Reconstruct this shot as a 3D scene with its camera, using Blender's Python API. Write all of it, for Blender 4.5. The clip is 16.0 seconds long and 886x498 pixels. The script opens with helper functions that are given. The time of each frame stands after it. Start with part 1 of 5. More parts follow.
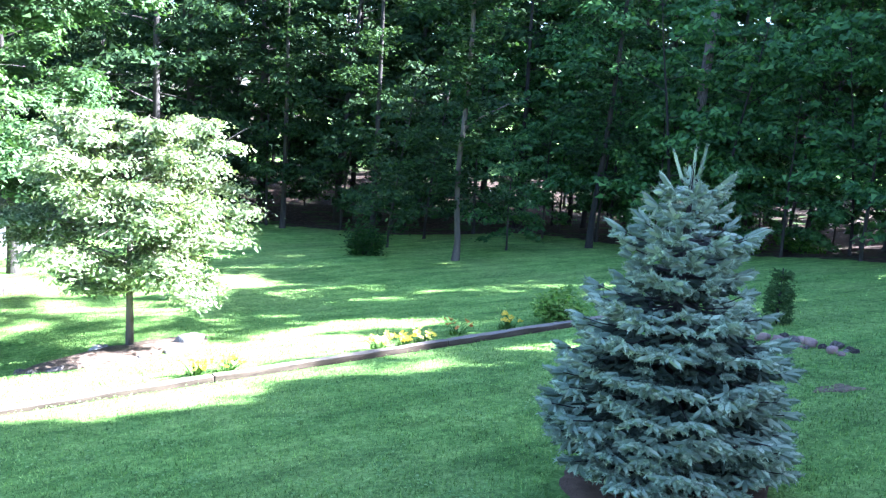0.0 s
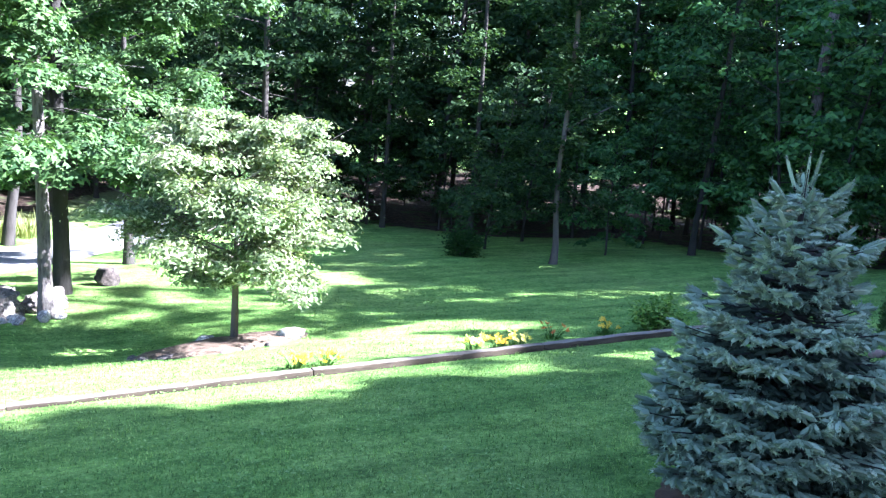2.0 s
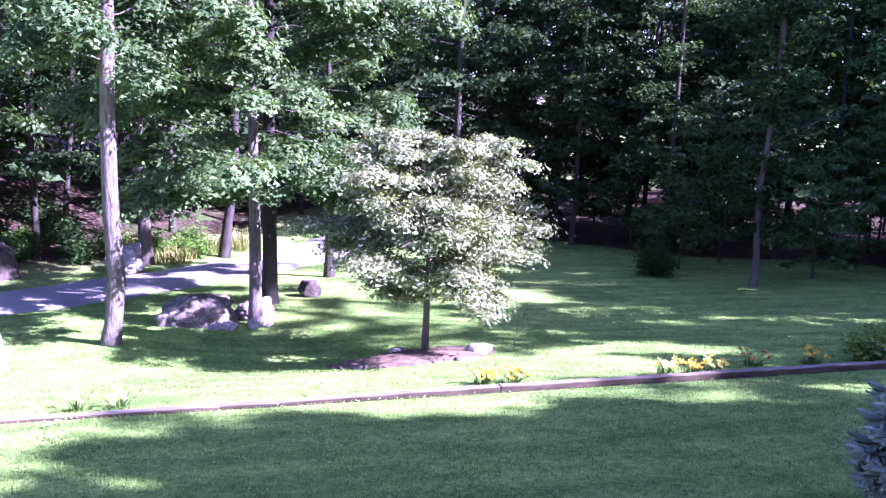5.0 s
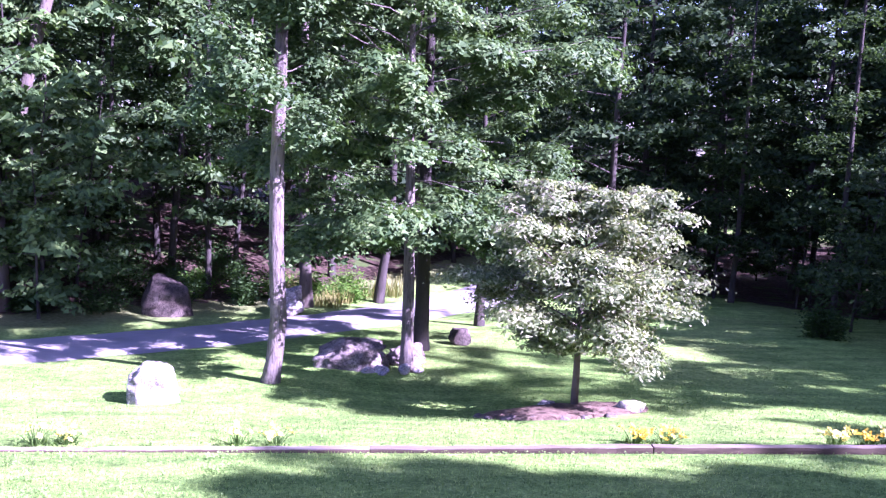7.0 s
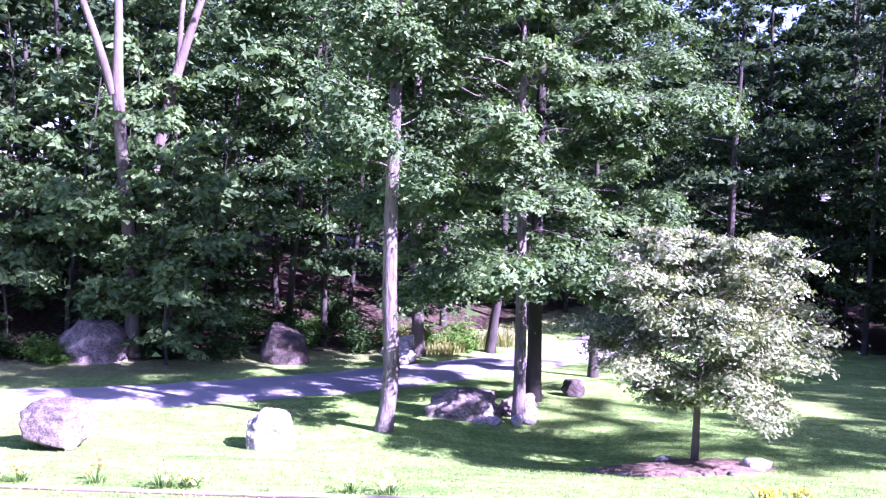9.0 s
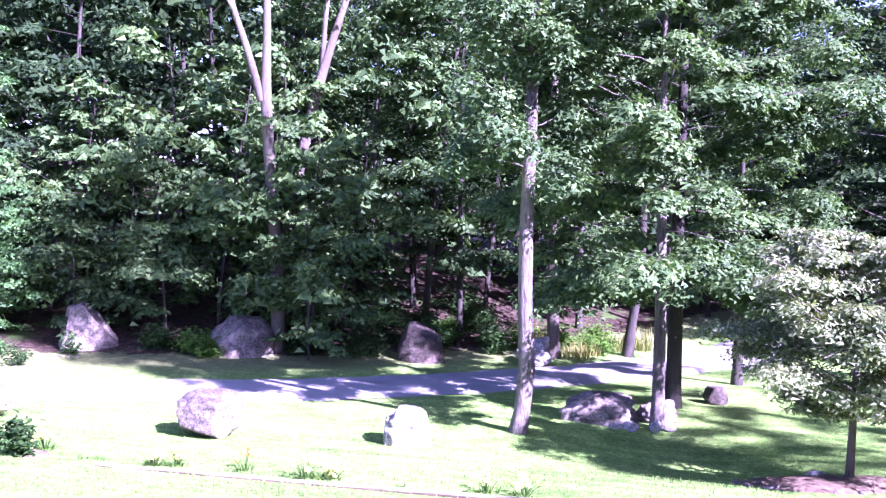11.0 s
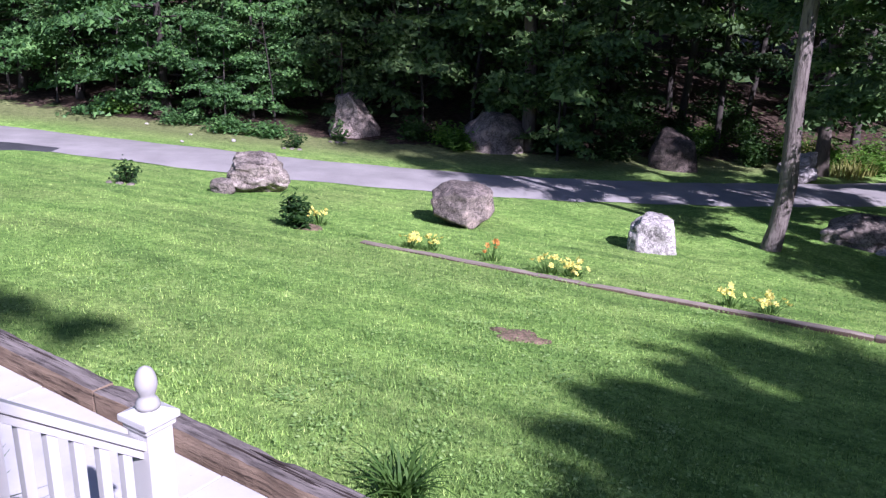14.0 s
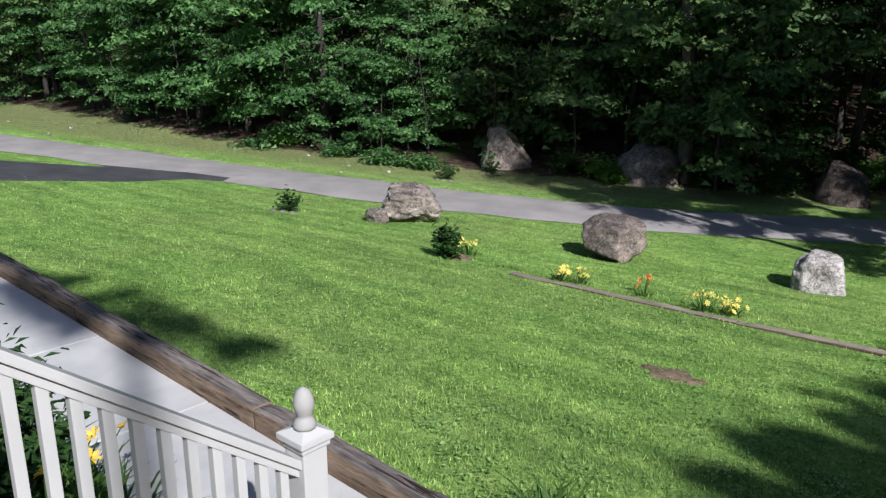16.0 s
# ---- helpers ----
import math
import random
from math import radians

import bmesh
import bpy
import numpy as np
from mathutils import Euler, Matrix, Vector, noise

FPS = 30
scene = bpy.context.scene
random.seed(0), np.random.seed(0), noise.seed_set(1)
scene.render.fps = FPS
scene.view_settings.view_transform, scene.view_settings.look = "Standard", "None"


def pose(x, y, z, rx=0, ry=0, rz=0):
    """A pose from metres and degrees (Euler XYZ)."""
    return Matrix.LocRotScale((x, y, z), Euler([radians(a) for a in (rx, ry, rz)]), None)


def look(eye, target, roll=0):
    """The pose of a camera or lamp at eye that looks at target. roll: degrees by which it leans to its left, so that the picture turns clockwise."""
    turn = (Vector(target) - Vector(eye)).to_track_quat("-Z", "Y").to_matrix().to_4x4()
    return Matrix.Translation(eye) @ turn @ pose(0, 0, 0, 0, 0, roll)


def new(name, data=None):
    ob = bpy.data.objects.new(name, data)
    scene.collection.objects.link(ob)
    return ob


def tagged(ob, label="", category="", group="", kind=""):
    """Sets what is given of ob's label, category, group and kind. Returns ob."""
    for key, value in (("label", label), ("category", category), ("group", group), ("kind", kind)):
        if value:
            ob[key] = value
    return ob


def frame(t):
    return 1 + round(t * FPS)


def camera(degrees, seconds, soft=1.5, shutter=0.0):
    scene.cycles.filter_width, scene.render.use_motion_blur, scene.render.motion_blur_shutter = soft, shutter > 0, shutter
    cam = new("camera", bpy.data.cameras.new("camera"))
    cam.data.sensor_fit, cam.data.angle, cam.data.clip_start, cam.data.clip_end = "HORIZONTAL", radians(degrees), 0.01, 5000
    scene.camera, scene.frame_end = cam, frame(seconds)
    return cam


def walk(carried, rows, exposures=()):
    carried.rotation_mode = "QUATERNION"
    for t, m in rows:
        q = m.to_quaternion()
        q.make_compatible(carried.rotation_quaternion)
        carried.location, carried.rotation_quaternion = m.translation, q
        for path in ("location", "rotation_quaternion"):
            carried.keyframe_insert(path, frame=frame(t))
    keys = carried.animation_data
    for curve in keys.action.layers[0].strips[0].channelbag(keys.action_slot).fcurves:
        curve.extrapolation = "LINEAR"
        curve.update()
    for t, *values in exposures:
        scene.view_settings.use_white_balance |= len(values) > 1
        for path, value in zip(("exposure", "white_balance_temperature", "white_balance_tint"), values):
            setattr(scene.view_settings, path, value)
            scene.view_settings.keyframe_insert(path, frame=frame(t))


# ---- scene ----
EYE = 2.05          # eye above the lawn beside the porch
ARM = 0.08          # the picture turns about a point just behind the lens
cam = camera(55.3, 16.0, soft=1.3)
PATH = [
    (0.0, 0.60, -10.51, -3.56), (0.5, 2.54, -10.66, -3.51), (1.0, 3.87, -10.59, -3.84), (1.5, 5.54, -10.62, -3.76),
    (2.0, 7.36, -10.82, -3.87), (2.5, 9.61, -10.81, -3.82), (3.0, 11.45, -11.08, -3.68), (3.5, 13.49, -11.07, -3.69),
    (4.0, 15.54, -10.84, -3.44), (6.5, 27.72, -8.64, -2.04), (7.0, 30.34, -7.38, -2.51), (7.5, 32.65, -6.74, -2.06),
    (8.0, 34.28, -6.19, -1.58), (8.5, 35.90, -4.99, -1.58), (11.0, 46.91, -4.45, -1.17), (11.5, 49.34, -5.36, -1.19),
    (12.0, 50.88, -7.17, -1.53), (12.5, 53.07, -9.53, -2.02), (13.0, 57.39, -13.20, -1.22), (13.5, 61.59, -16.11, -2.01),
    (14.0, 63.87, -18.27, -1.42), (14.5, 66.30, -18.94, -1.48), (15.0, 69.21, -17.86, -1.01), (15.5, 71.75, -17.41, -0.17),
    (16.0, 73.85, -16.24, 0.20)]
EXPOSURES = [(0.0, 4.12, 5050, 17), (1.5, 3.68, 5080, 17), (2.5, 3.38, 5060, 24), (3.0, 3.28, 5040, 34), (3.5, 3.25, 5020, 50), (4.0, 3.2, 5020, 64), (6.5, 2.76, 5110, 76), (8.5, 2.88, 5100, 77), (11.0, 3.03, 5050, 75),
             (12.5, 2.88, 5140, 68), (13.0, 2.3, 5060, 62), (13.5, 1.7, 5250, 50), (14.0, 1.2, 5420, 37), (14.5, 0.9, 5580, 28), (15.0, 0.73, 5690, 21), (16.0, 0.6, 5850, 14)]
walk(cam, [(t, pose(-ARM * math.sin(radians(yaw)), ARM * math.cos(radians(yaw)), EYE, 90 + pitch, roll, yaw))
           for t, yaw, pitch, roll in PATH], EXPOSURES)

# ---- light ----
SUN_TO = Vector((0.985, 0.10, 0.0)).normalized()
SUN_ELEVATION = radians(38)
sun_dir = Vector((SUN_TO.x * math.cos(SUN_ELEVATION), SUN_TO.y * math.cos(SUN_ELEVATION), math.sin(SUN_ELEVATION)))
sun = new("sun", bpy.data.lights.new("sun", "SUN"))
sun.data.energy, sun.data.angle, sun.data.color = 5.0, radians(0.6), (1.0, 0.95, 0.86)
sun.matrix_world = look(sun_dir * 60, (0, 0, 0))
world = bpy.data.worlds.new("sky")
scene.world = world
world.use_nodes = True
wn = world.node_tree
sky = wn.nodes.new("ShaderNodeTexSky")
sky.sky_type, sky.sun_disc, sky.sun_elevation = "NISHITA", False, SUN_ELEVATION
sky.sun_rotation = math.atan2(SUN_TO.x, SUN_TO.y)
wn.nodes["Background"].inputs["Strength"].default_value = 0.053
wn.links.new(sky.outputs[0], wn.nodes["Background"].inputs["Color"])


# ---- materials ----
def shader(name, rough=0.8, metal=0.0, spec=0.3):
    m = bpy.data.materials.new(name)
    m.use_nodes = True
    b = m.node_tree.nodes["Principled BSDF"]
    b.inputs["Roughness"].default_value, b.inputs["Metallic"].default_value = rough, metal
    b.inputs["Specular IOR Level"].default_value = spec
    return m, m.node_tree, b


def link(nt, a, b):
    nt.links.new(a, b)


def noise_node(nt, scale, detail=4.0, rough=0.6, coord="Object", stretch=(1, 1, 1), turn=0.0):
    tc, mp, nz = nt.nodes.new("ShaderNodeTexCoord"), nt.nodes.new("ShaderNodeMapping"), nt.nodes.new("ShaderNodeTexNoise")
    mp.vector_type = "TEXTURE"      # turned first, then stretched
    mp.inputs["Scale"].default_value, mp.inputs["Rotation"].default_value = [1 / k for k in stretch], (0, 0, turn)
    nz.inputs["Scale"].default_value, nz.inputs["Detail"].default_value, nz.inputs["Roughness"].default_value = scale, detail, rough
    link(nt, tc.outputs[coord], mp.inputs[0])
    link(nt, mp.outputs[0], nz.inputs["Vector"])
    return nz.outputs["Fac"]


def ramp(nt, fac, *stops):
    r = nt.nodes.new("ShaderNodeValToRGB")
    e = r.color_ramp.elements
    while len(e) < len(stops):
        e.new(0.5)
    for el, (p, c) in zip(e, stops):
        el.position, el.color = p, (*c, 1)
    link(nt, fac, r.inputs[0])
    return r.outputs[0]


def mix(nt, fac, a, b, mode="MIX"):
    m = nt.nodes.new("ShaderNodeMix")
    m.data_type, m.blend_type = "RGBA", mode
    for sock, v in ((m.inputs[0], fac), (m.inputs[6], a), (m.inputs[7], b)):
        if isinstance(v, (int, float)):
            sock.default_value = v
        elif isinstance(v, tuple):
            sock.default_value = (*v, 1)
        else:
            link(nt, v, sock)
    return m.outputs[2]


def bump(nt, b, fac, strength=0.4, dist=0.02):
    n = nt.nodes.new("ShaderNodeBump")
    n.inputs["Strength"].default_value, n.inputs["Distance"].default_value = strength, dist
    link(nt, fac, n.inputs["Height"])
    link(nt, n.outputs[0], b.inputs["Normal"])


def two_scale(name, dark, light, stain, scale=6.0, fine=60.0, rough=0.85, relief=0.4, dist=0.02, coord="Object", spec=0.3,
              stretch=(1, 1, 1), vary=0.0, stain_from=0.55):
    """Broad mottling, a stain of its own outline and fine grain with relief."""
    m, nt, b = shader(name, rough, 0, spec)
    big = noise_node(nt, scale, 5, 0.6, coord, stretch)
    small = noise_node(nt, fine, 6, 0.7, coord, stretch)
    col = ramp(nt, big, (0.3, dark), (0.7, light))
    col = mix(nt, ramp(nt, small, (stain_from, (0, 0, 0)), (stain_from + 0.15, (1, 1, 1))), col, stain)
    if vary:
        oi = nt.nodes.new("ShaderNodeObjectInfo")
        tone = ramp(nt, oi.outputs["Random"], (0, (1 - vary,) * 3), (1, (1 + vary,) * 3))
        col = mix(nt, 1.0, col, tone, "MULTIPLY")
    link(nt, col, b.inputs["Base Color"])
    bump(nt, b, small, relief, dist)
    return m


def leaf_material(name, dark, light, tip=None, through_light=0.35, rough=0.5, swathed=False, sheen=0.22):
    """Leaves that differ from one another, with light coming through them."""
    m, nt, b = shader(name, rough + 0.1, 0, sheen)
    geo = nt.nodes.new("ShaderNodeNewGeometry")
    stops = [(0.0, dark), (0.75, light)] + ([(0.97, tip)] if tip else [])
    col = ramp(nt, geo.outputs["Random Per Island"], *stops)
    oi = nt.nodes.new("ShaderNodeObjectInfo")
    col = mix(nt, 1.0, col, ramp(nt, oi.outputs["Random"], (0, (0.8, 0.82, 0.8)), (1, (1.15, 1.1, 1.0))), "MULTIPLY")
    col = mix(nt, 1.0, col, ramp(nt, noise_node(nt, 0.9, 3), (0.3, (0.75, 0.8, 0.75)), (0.7, (1.15, 1.12, 1.05))), "MULTIPLY")
    if swathed:
        swaths = noise_node(nt, 2.2, 4, 0.6, stretch=(0.2, 1, 1), turn=radians(33))
        col = mix(nt, 1.0, col, ramp(nt, swaths, (0.32, (0.62, 0.69, 0.63)), (0.64, (1.22, 1.17, 1.14))), "MULTIPLY")
        col = mix(nt, 1.0, col, ramp(nt, noise_node(nt, 9.0, 5, 0.7), (0.32, (0.5, 0.56, 0.5)), (0.66, (1.36, 1.3, 1.3))), "MULTIPLY")
    link(nt, col, b.inputs["Base Color"])
    tr, ms = nt.nodes.new("ShaderNodeBsdfTranslucent"), nt.nodes.new("ShaderNodeMixShader")
    link(nt, mix(nt, 1.0, col, (1.3, 1.45, 0.7), "MULTIPLY"), tr.inputs["Color"])
    ms.inputs[0].default_value = through_light
    link(nt, b.outputs[0], ms.inputs[1])
    link(nt, tr.outputs[0], ms.inputs[2])
    link(nt, ms.outputs[0], nt.nodes["Material Output"].inputs["Surface"])
    return m


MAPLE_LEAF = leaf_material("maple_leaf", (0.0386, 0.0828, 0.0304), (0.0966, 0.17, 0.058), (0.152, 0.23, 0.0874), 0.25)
# forest leaf kept dark and dull for woodland shade; beech raised for north-east light
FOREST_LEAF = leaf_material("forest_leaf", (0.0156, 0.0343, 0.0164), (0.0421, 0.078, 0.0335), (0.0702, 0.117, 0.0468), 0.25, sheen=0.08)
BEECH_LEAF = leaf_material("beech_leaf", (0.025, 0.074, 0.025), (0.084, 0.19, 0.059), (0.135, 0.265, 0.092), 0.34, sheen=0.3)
# pale green leaves; the near-white ones stand in for sun glinting off the crown
DOGWOOD_LEAF = leaf_material("dogwood_leaf", (0.072, 0.112, 0.046), (0.225, 0.27, 0.15), (0.46, 0.47, 0.36))
SHRUB_LEAF = leaf_material("shrub_leaf", (0.018, 0.054, 0.018), (0.045, 0.099, 0.027))
LIME_LEAF = leaf_material("lime_leaf", (0.10, 0.20, 0.04), (0.24, 0.37, 0.09), (0.34, 0.45, 0.15))
CLOVER_LEAF = leaf_material("clover_leaf", (0.15, 0.26, 0.08), (0.28, 0.43, 0.14), (0.38, 0.50, 0.22))
FERN_LEAF = leaf_material("fern_leaf", (0.05, 0.13, 0.02), (0.12, 0.24, 0.04))
LILY_LEAF = leaf_material("lily_leaf", (0.04, 0.10, 0.02), (0.09, 0.17, 0.04))
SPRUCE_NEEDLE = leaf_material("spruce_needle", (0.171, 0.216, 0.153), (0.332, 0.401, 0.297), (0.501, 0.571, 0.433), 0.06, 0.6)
# older needles, darkened further in place of shade inside the tiers
SPRUCE_OLD_SHADED = leaf_material("old_shaded_spruce_needle", (0.0255, 0.0357, 0.0235), (0.0765, 0.0978, 0.0704), (0.136, 0.17, 0.121), 0.05, 0.6)
GRASS_BLADE = leaf_material("grass_blade", (0.055, 0.115, 0.03), (0.265, 0.435, 0.125), (0.40, 0.52, 0.21), 0.3, 0.5, True)
DRY_GRASS = leaf_material("dry_grass", (0.16, 0.17, 0.05), (0.28, 0.27, 0.10), None, 0.3)
YELLOW_PETAL = leaf_material("yellow_petal", (0.82, 0.46, 0.03), (0.88, 0.6, 0.09), None, 0.3)
PALE_PETAL = leaf_material("pale_petal", (0.8, 0.63, 0.11), (0.86, 0.75, 0.24), None, 0.3)
ORANGE_PETAL = leaf_material("orange_petal", (0.55, 0.18, 0.05), (0.66, 0.3, 0.1), None, 0.3)
RED_PETAL = leaf_material("orange_red_petal", (0.55, 0.11, 0.03), (0.66, 0.22, 0.08), None, 0.3)
BARK = two_scale("bark", (0.075, 0.06, 0.05), (0.17, 0.14, 0.12), (0.04, 0.032, 0.028), 3, 22, 0.95, 0.9, 0.03, stretch=(1, 1, 0.22), vary=0.25)
PALE_BARK = two_scale("pale_bark", (0.137, 0.114, 0.101), (0.28, 0.238, 0.214), (0.0761, 0.0629, 0.0558), 5, 30, 0.95, 1.0, 0.07, stretch=(1, 1, 0.16), stain_from=0.48)
DARK_BARK = two_scale("dark_bark", (0.028, 0.024, 0.021), (0.07, 0.06, 0.052), (0.018, 0.016, 0.014), 3, 24, 0.95, 0.9, 0.03, stretch=(1, 1, 0.25), vary=0.25)
def rock_material(name, dark, mid, light, lichen):
    """Weathered rock: broad tones, dark lichen patches and cracks, fine crystals."""
    m, nt, b = shader(name, 0.92, 0, 0.25)
    broad, patch_n, grain, crack = noise_node(nt, 2.0, 5), noise_node(nt, 5.5, 6, 0.7), noise_node(nt, 42, 5, 0.7), noise_node(nt, 3.2, 8, 0.75)
    col = ramp(nt, broad, (0.3, dark), (0.5, mid), (0.68, light))
    col = mix(nt, ramp(nt, patch_n, (0.48, (0, 0, 0)), (0.70, (0.75,) * 3)), col, lichen)
    col = mix(nt, 1.0, col, ramp(nt, grain, (0.3, (0.6, 0.6, 0.6)), (0.65, (1.25, 1.22, 1.2))), "MULTIPLY")
    col = mix(nt, 1.0, col, ramp(nt, crack, (0.455, (1, 1, 1)), (0.49, (0.3, 0.3, 0.3)), (0.525, (1.1, 1.1, 1.1))), "MULTIPLY")
    oi = nt.nodes.new("ShaderNodeObjectInfo")
    col = mix(nt, 1.0, col, ramp(nt, oi.outputs["Random"], (0, (0.85,) * 3), (1, (1.12,) * 3)), "MULTIPLY")
    link(nt, col, b.inputs["Base Color"])
    both = nt.nodes.new("ShaderNodeMath")
    both.operation = "ADD"
    link(nt, crack, both.inputs[0])
    link(nt, grain, both.inputs[1])
    bump(nt, b, both.outputs[0], 0.8, 0.03)
    return m


GRANITE = rock_material("granite", (0.117, 0.099, 0.0898), (0.252, 0.211, 0.188), (0.414, 0.333, 0.282), (0.07, 0.065, 0.06))
LEDGE_STONE = rock_material("ledge_stone", (0.12, 0.10, 0.088), (0.27, 0.235, 0.205), (0.44, 0.385, 0.34), (0.07, 0.062, 0.056))
# dark tone stands in for shade on two boulders; heap stones wear it plainly
DARK_OR_SHADED_STONE = rock_material("dark_or_shaded_stone", (0.0467, 0.0382, 0.034), (0.102, 0.0808, 0.0697), (0.204, 0.17, 0.149), (0.035, 0.032, 0.03))
PALE_STONE = rock_material("pale_stone", (0.30, 0.28, 0.265), (0.52, 0.49, 0.47), (0.70, 0.66, 0.63), (0.13, 0.12, 0.11))
RED_STONE = two_scale("red_stone", (0.24, 0.14, 0.12), (0.42, 0.30, 0.26), (0.12, 0.09, 0.08), 5, 40, 0.9, 0.6, 0.02, vary=0.2)
ASPHALT = two_scale("worn_asphalt", (0.215, 0.20, 0.195), (0.30, 0.28, 0.27), (0.13, 0.122, 0.117), 1.2, 90, 0.9, 0.5, 0.006, stain_from=0.6)
NEW_ASPHALT = two_scale("sealed_asphalt", (0.035, 0.036, 0.04), (0.07, 0.07, 0.075), (0.16, 0.16, 0.16), 1.6, 70, 0.75, 0.5, 0.006, stain_from=0.66)
CONCRETE = two_scale("concrete", (0.34, 0.335, 0.335), (0.46, 0.455, 0.45), (0.26, 0.255, 0.25), 1.8, 45, 0.9, 0.25, 0.004, vary=0.05, stain_from=0.62)
TIMBER_TOP = two_scale("greyed_timber", (0.055, 0.045, 0.04), (0.27, 0.235, 0.215), (0.03, 0.024, 0.02), 16, 44, 0.94, 1.0, 0.016, stretch=(0.09, 1, 1), vary=0.2, stain_from=0.5)
TIMBER = two_scale("weathered_timber", (0.11, 0.075, 0.05), (0.32, 0.235, 0.165), (0.045, 0.03, 0.02), 14, 40, 0.92, 1.0, 0.016, stretch=(0.09, 1, 1), vary=0.2, stain_from=0.52)
SPLIT_WOOD = two_scale("split_wood", (0.018, 0.013, 0.011), (0.05, 0.036, 0.03), (0.01, 0.008, 0.007), 5, 30, 0.95, 0.8, 0.01, stretch=(0.1, 1, 1))
# weathered tie tops lightened, sides darkened, to stand in for sun and shade
TIE_LIT_TOP = two_scale("tie_lit_top", (0.10, 0.082, 0.062), (0.29, 0.245, 0.20), (0.05, 0.038, 0.028), 8, 26, 0.95, 0.8, 0.01, stretch=(0.12, 1, 1), vary=0.2)
TIE_SHADED_WOOD = two_scale("tie_shaded_wood", (0.045, 0.03, 0.02), (0.145, 0.105, 0.075), (0.02, 0.014, 0.01), 8, 26, 0.92, 0.9, 0.014, stretch=(0.12, 1, 1), vary=0.2)
WHITE_PAINT = two_scale("white_paint", (0.414, 0.41, 0.398), (0.472, 0.468, 0.455), (0.315, 0.306, 0.285), 3, 60, 0.55, 0.12, 0.003, spec=0.4, stain_from=0.72)
# finial tone, greyer than the rail's white
FINIAL_GREY = two_scale("finial_grey", (0.30, 0.295, 0.28), (0.38, 0.37, 0.355), (0.2, 0.19, 0.18), 6, 60, 0.7, 0.2, 0.003, stain_from=0.66)
SIDING = two_scale("grey_siding", (0.42, 0.43, 0.44), (0.5, 0.51, 0.52), (0.35, 0.35, 0.36), 2, 40, 0.7, 0.1, 0.003)
ROOF_SHINGLE = two_scale("roof_shingle", (0.06, 0.06, 0.065), (0.12, 0.115, 0.115), (0.04, 0.04, 0.04), 3, 60, 0.95, 0.5, 0.01)
DECK = two_scale("deck_board", (0.22, 0.17, 0.13), (0.34, 0.28, 0.22), (0.12, 0.09, 0.07), 3, 40, 0.9, 0.4, 0.006)
BRICK = two_scale("red_brick", (0.26, 0.075, 0.045), (0.40, 0.13, 0.08), (0.16, 0.06, 0.045), 12, 60, 0.9, 0.6, 0.006, vary=0.15)
MULCH = two_scale("bark_mulch", (0.085, 0.057, 0.038), (0.27, 0.19, 0.13), (0.035, 0.024, 0.017), 9, 55, 0.95, 1.0, 0.03)
SOIL = two_scale("bare_soil", (0.10, 0.066, 0.045), (0.31, 0.215, 0.15), (0.06, 0.085, 0.025), 14, 40, 0.95, 1.0, 0.03, stain_from=0.5)
NEEDLE_LITTER = two_scale("needle_litter", (0.11, 0.065, 0.045), (0.20, 0.12, 0.08), (0.06, 0.04, 0.03), 9, 60, 0.95, 0.8, 0.02)


def ground_material():
    """Mown grass that turns into leaf litter where the attribute says woods."""
    m, nt, b = shader("ground", 0.95, 0, 0.15)
    at = nt.nodes.new("ShaderNodeAttribute")
    at.attribute_name = "woods"
    broad, mid, fine = noise_node(nt, 0.35, 4), noise_node(nt, 2.6, 5), noise_node(nt, 38, 6, 0.75)
    grass = ramp(nt, mid, (0.28, (0.125, 0.235, 0.055)), (0.5, (0.19, 0.335, 0.085)), (0.75, (0.28, 0.42, 0.125)))
    grass = mix(nt, ramp(nt, broad, (0.45, (0, 0, 0)), (0.75, (0.65,) * 3)), grass, (0.21, 0.27, 0.10))
    swaths = noise_node(nt, 2.2, 4, 0.6, stretch=(0.2, 1, 1), turn=radians(33))
    grass = mix(nt, 1.0, grass, ramp(nt, swaths, (0.32, (0.64, 0.71, 0.64)), (0.64, (1.21, 1.16, 1.13))), "MULTIPLY")
    grass = mix(nt, 1.0, grass, ramp(nt, noise_node(nt, 13, 5, 0.7), (0.32, (0.48, 0.56, 0.46)), (0.66, (1.34, 1.28, 1.26))), "MULTIPLY")
    grass = mix(nt, 1.0, grass, ramp(nt, fine, (0.3, (0.55, 0.6, 0.5)), (0.62, (1.3, 1.25, 1.2))), "MULTIPLY")
    side = nt.nodes.new("ShaderNodeAttribute")
    side.attribute_name = "verge"
    dry = ramp(nt, noise_node(nt, 9, 6, 0.7), (0.3, (0.075, 0.085, 0.035)), (0.55, (0.19, 0.20, 0.085)), (0.75, (0.30, 0.27, 0.15)))
    grass = mix(nt, side.outputs["Fac"], grass, dry)
    litter = ramp(nt, noise_node(nt, 7, 6, 0.7), (0.3, (0.018, 0.013, 0.009)), (0.5, (0.05, 0.033, 0.024)), (0.70, (0.15, 0.102, 0.078)))
    litter = mix(nt, ramp(nt, noise_node(nt, 0.8, 4), (0.55, (0, 0, 0)), (0.62, (0.8,) * 3)), litter, (0.06, 0.11, 0.025))
    add = nt.nodes.new("ShaderNodeMath")
    add.operation = "ADD"
    link(nt, at.outputs["Fac"], add.inputs[0])
    sub = nt.nodes.new("ShaderNodeMath")
    sub.operation, sub.inputs[1].default_value = "SUBTRACT", 0.5
    link(nt, mid, sub.inputs[0])
    link(nt, sub.outputs[0], add.inputs[1])
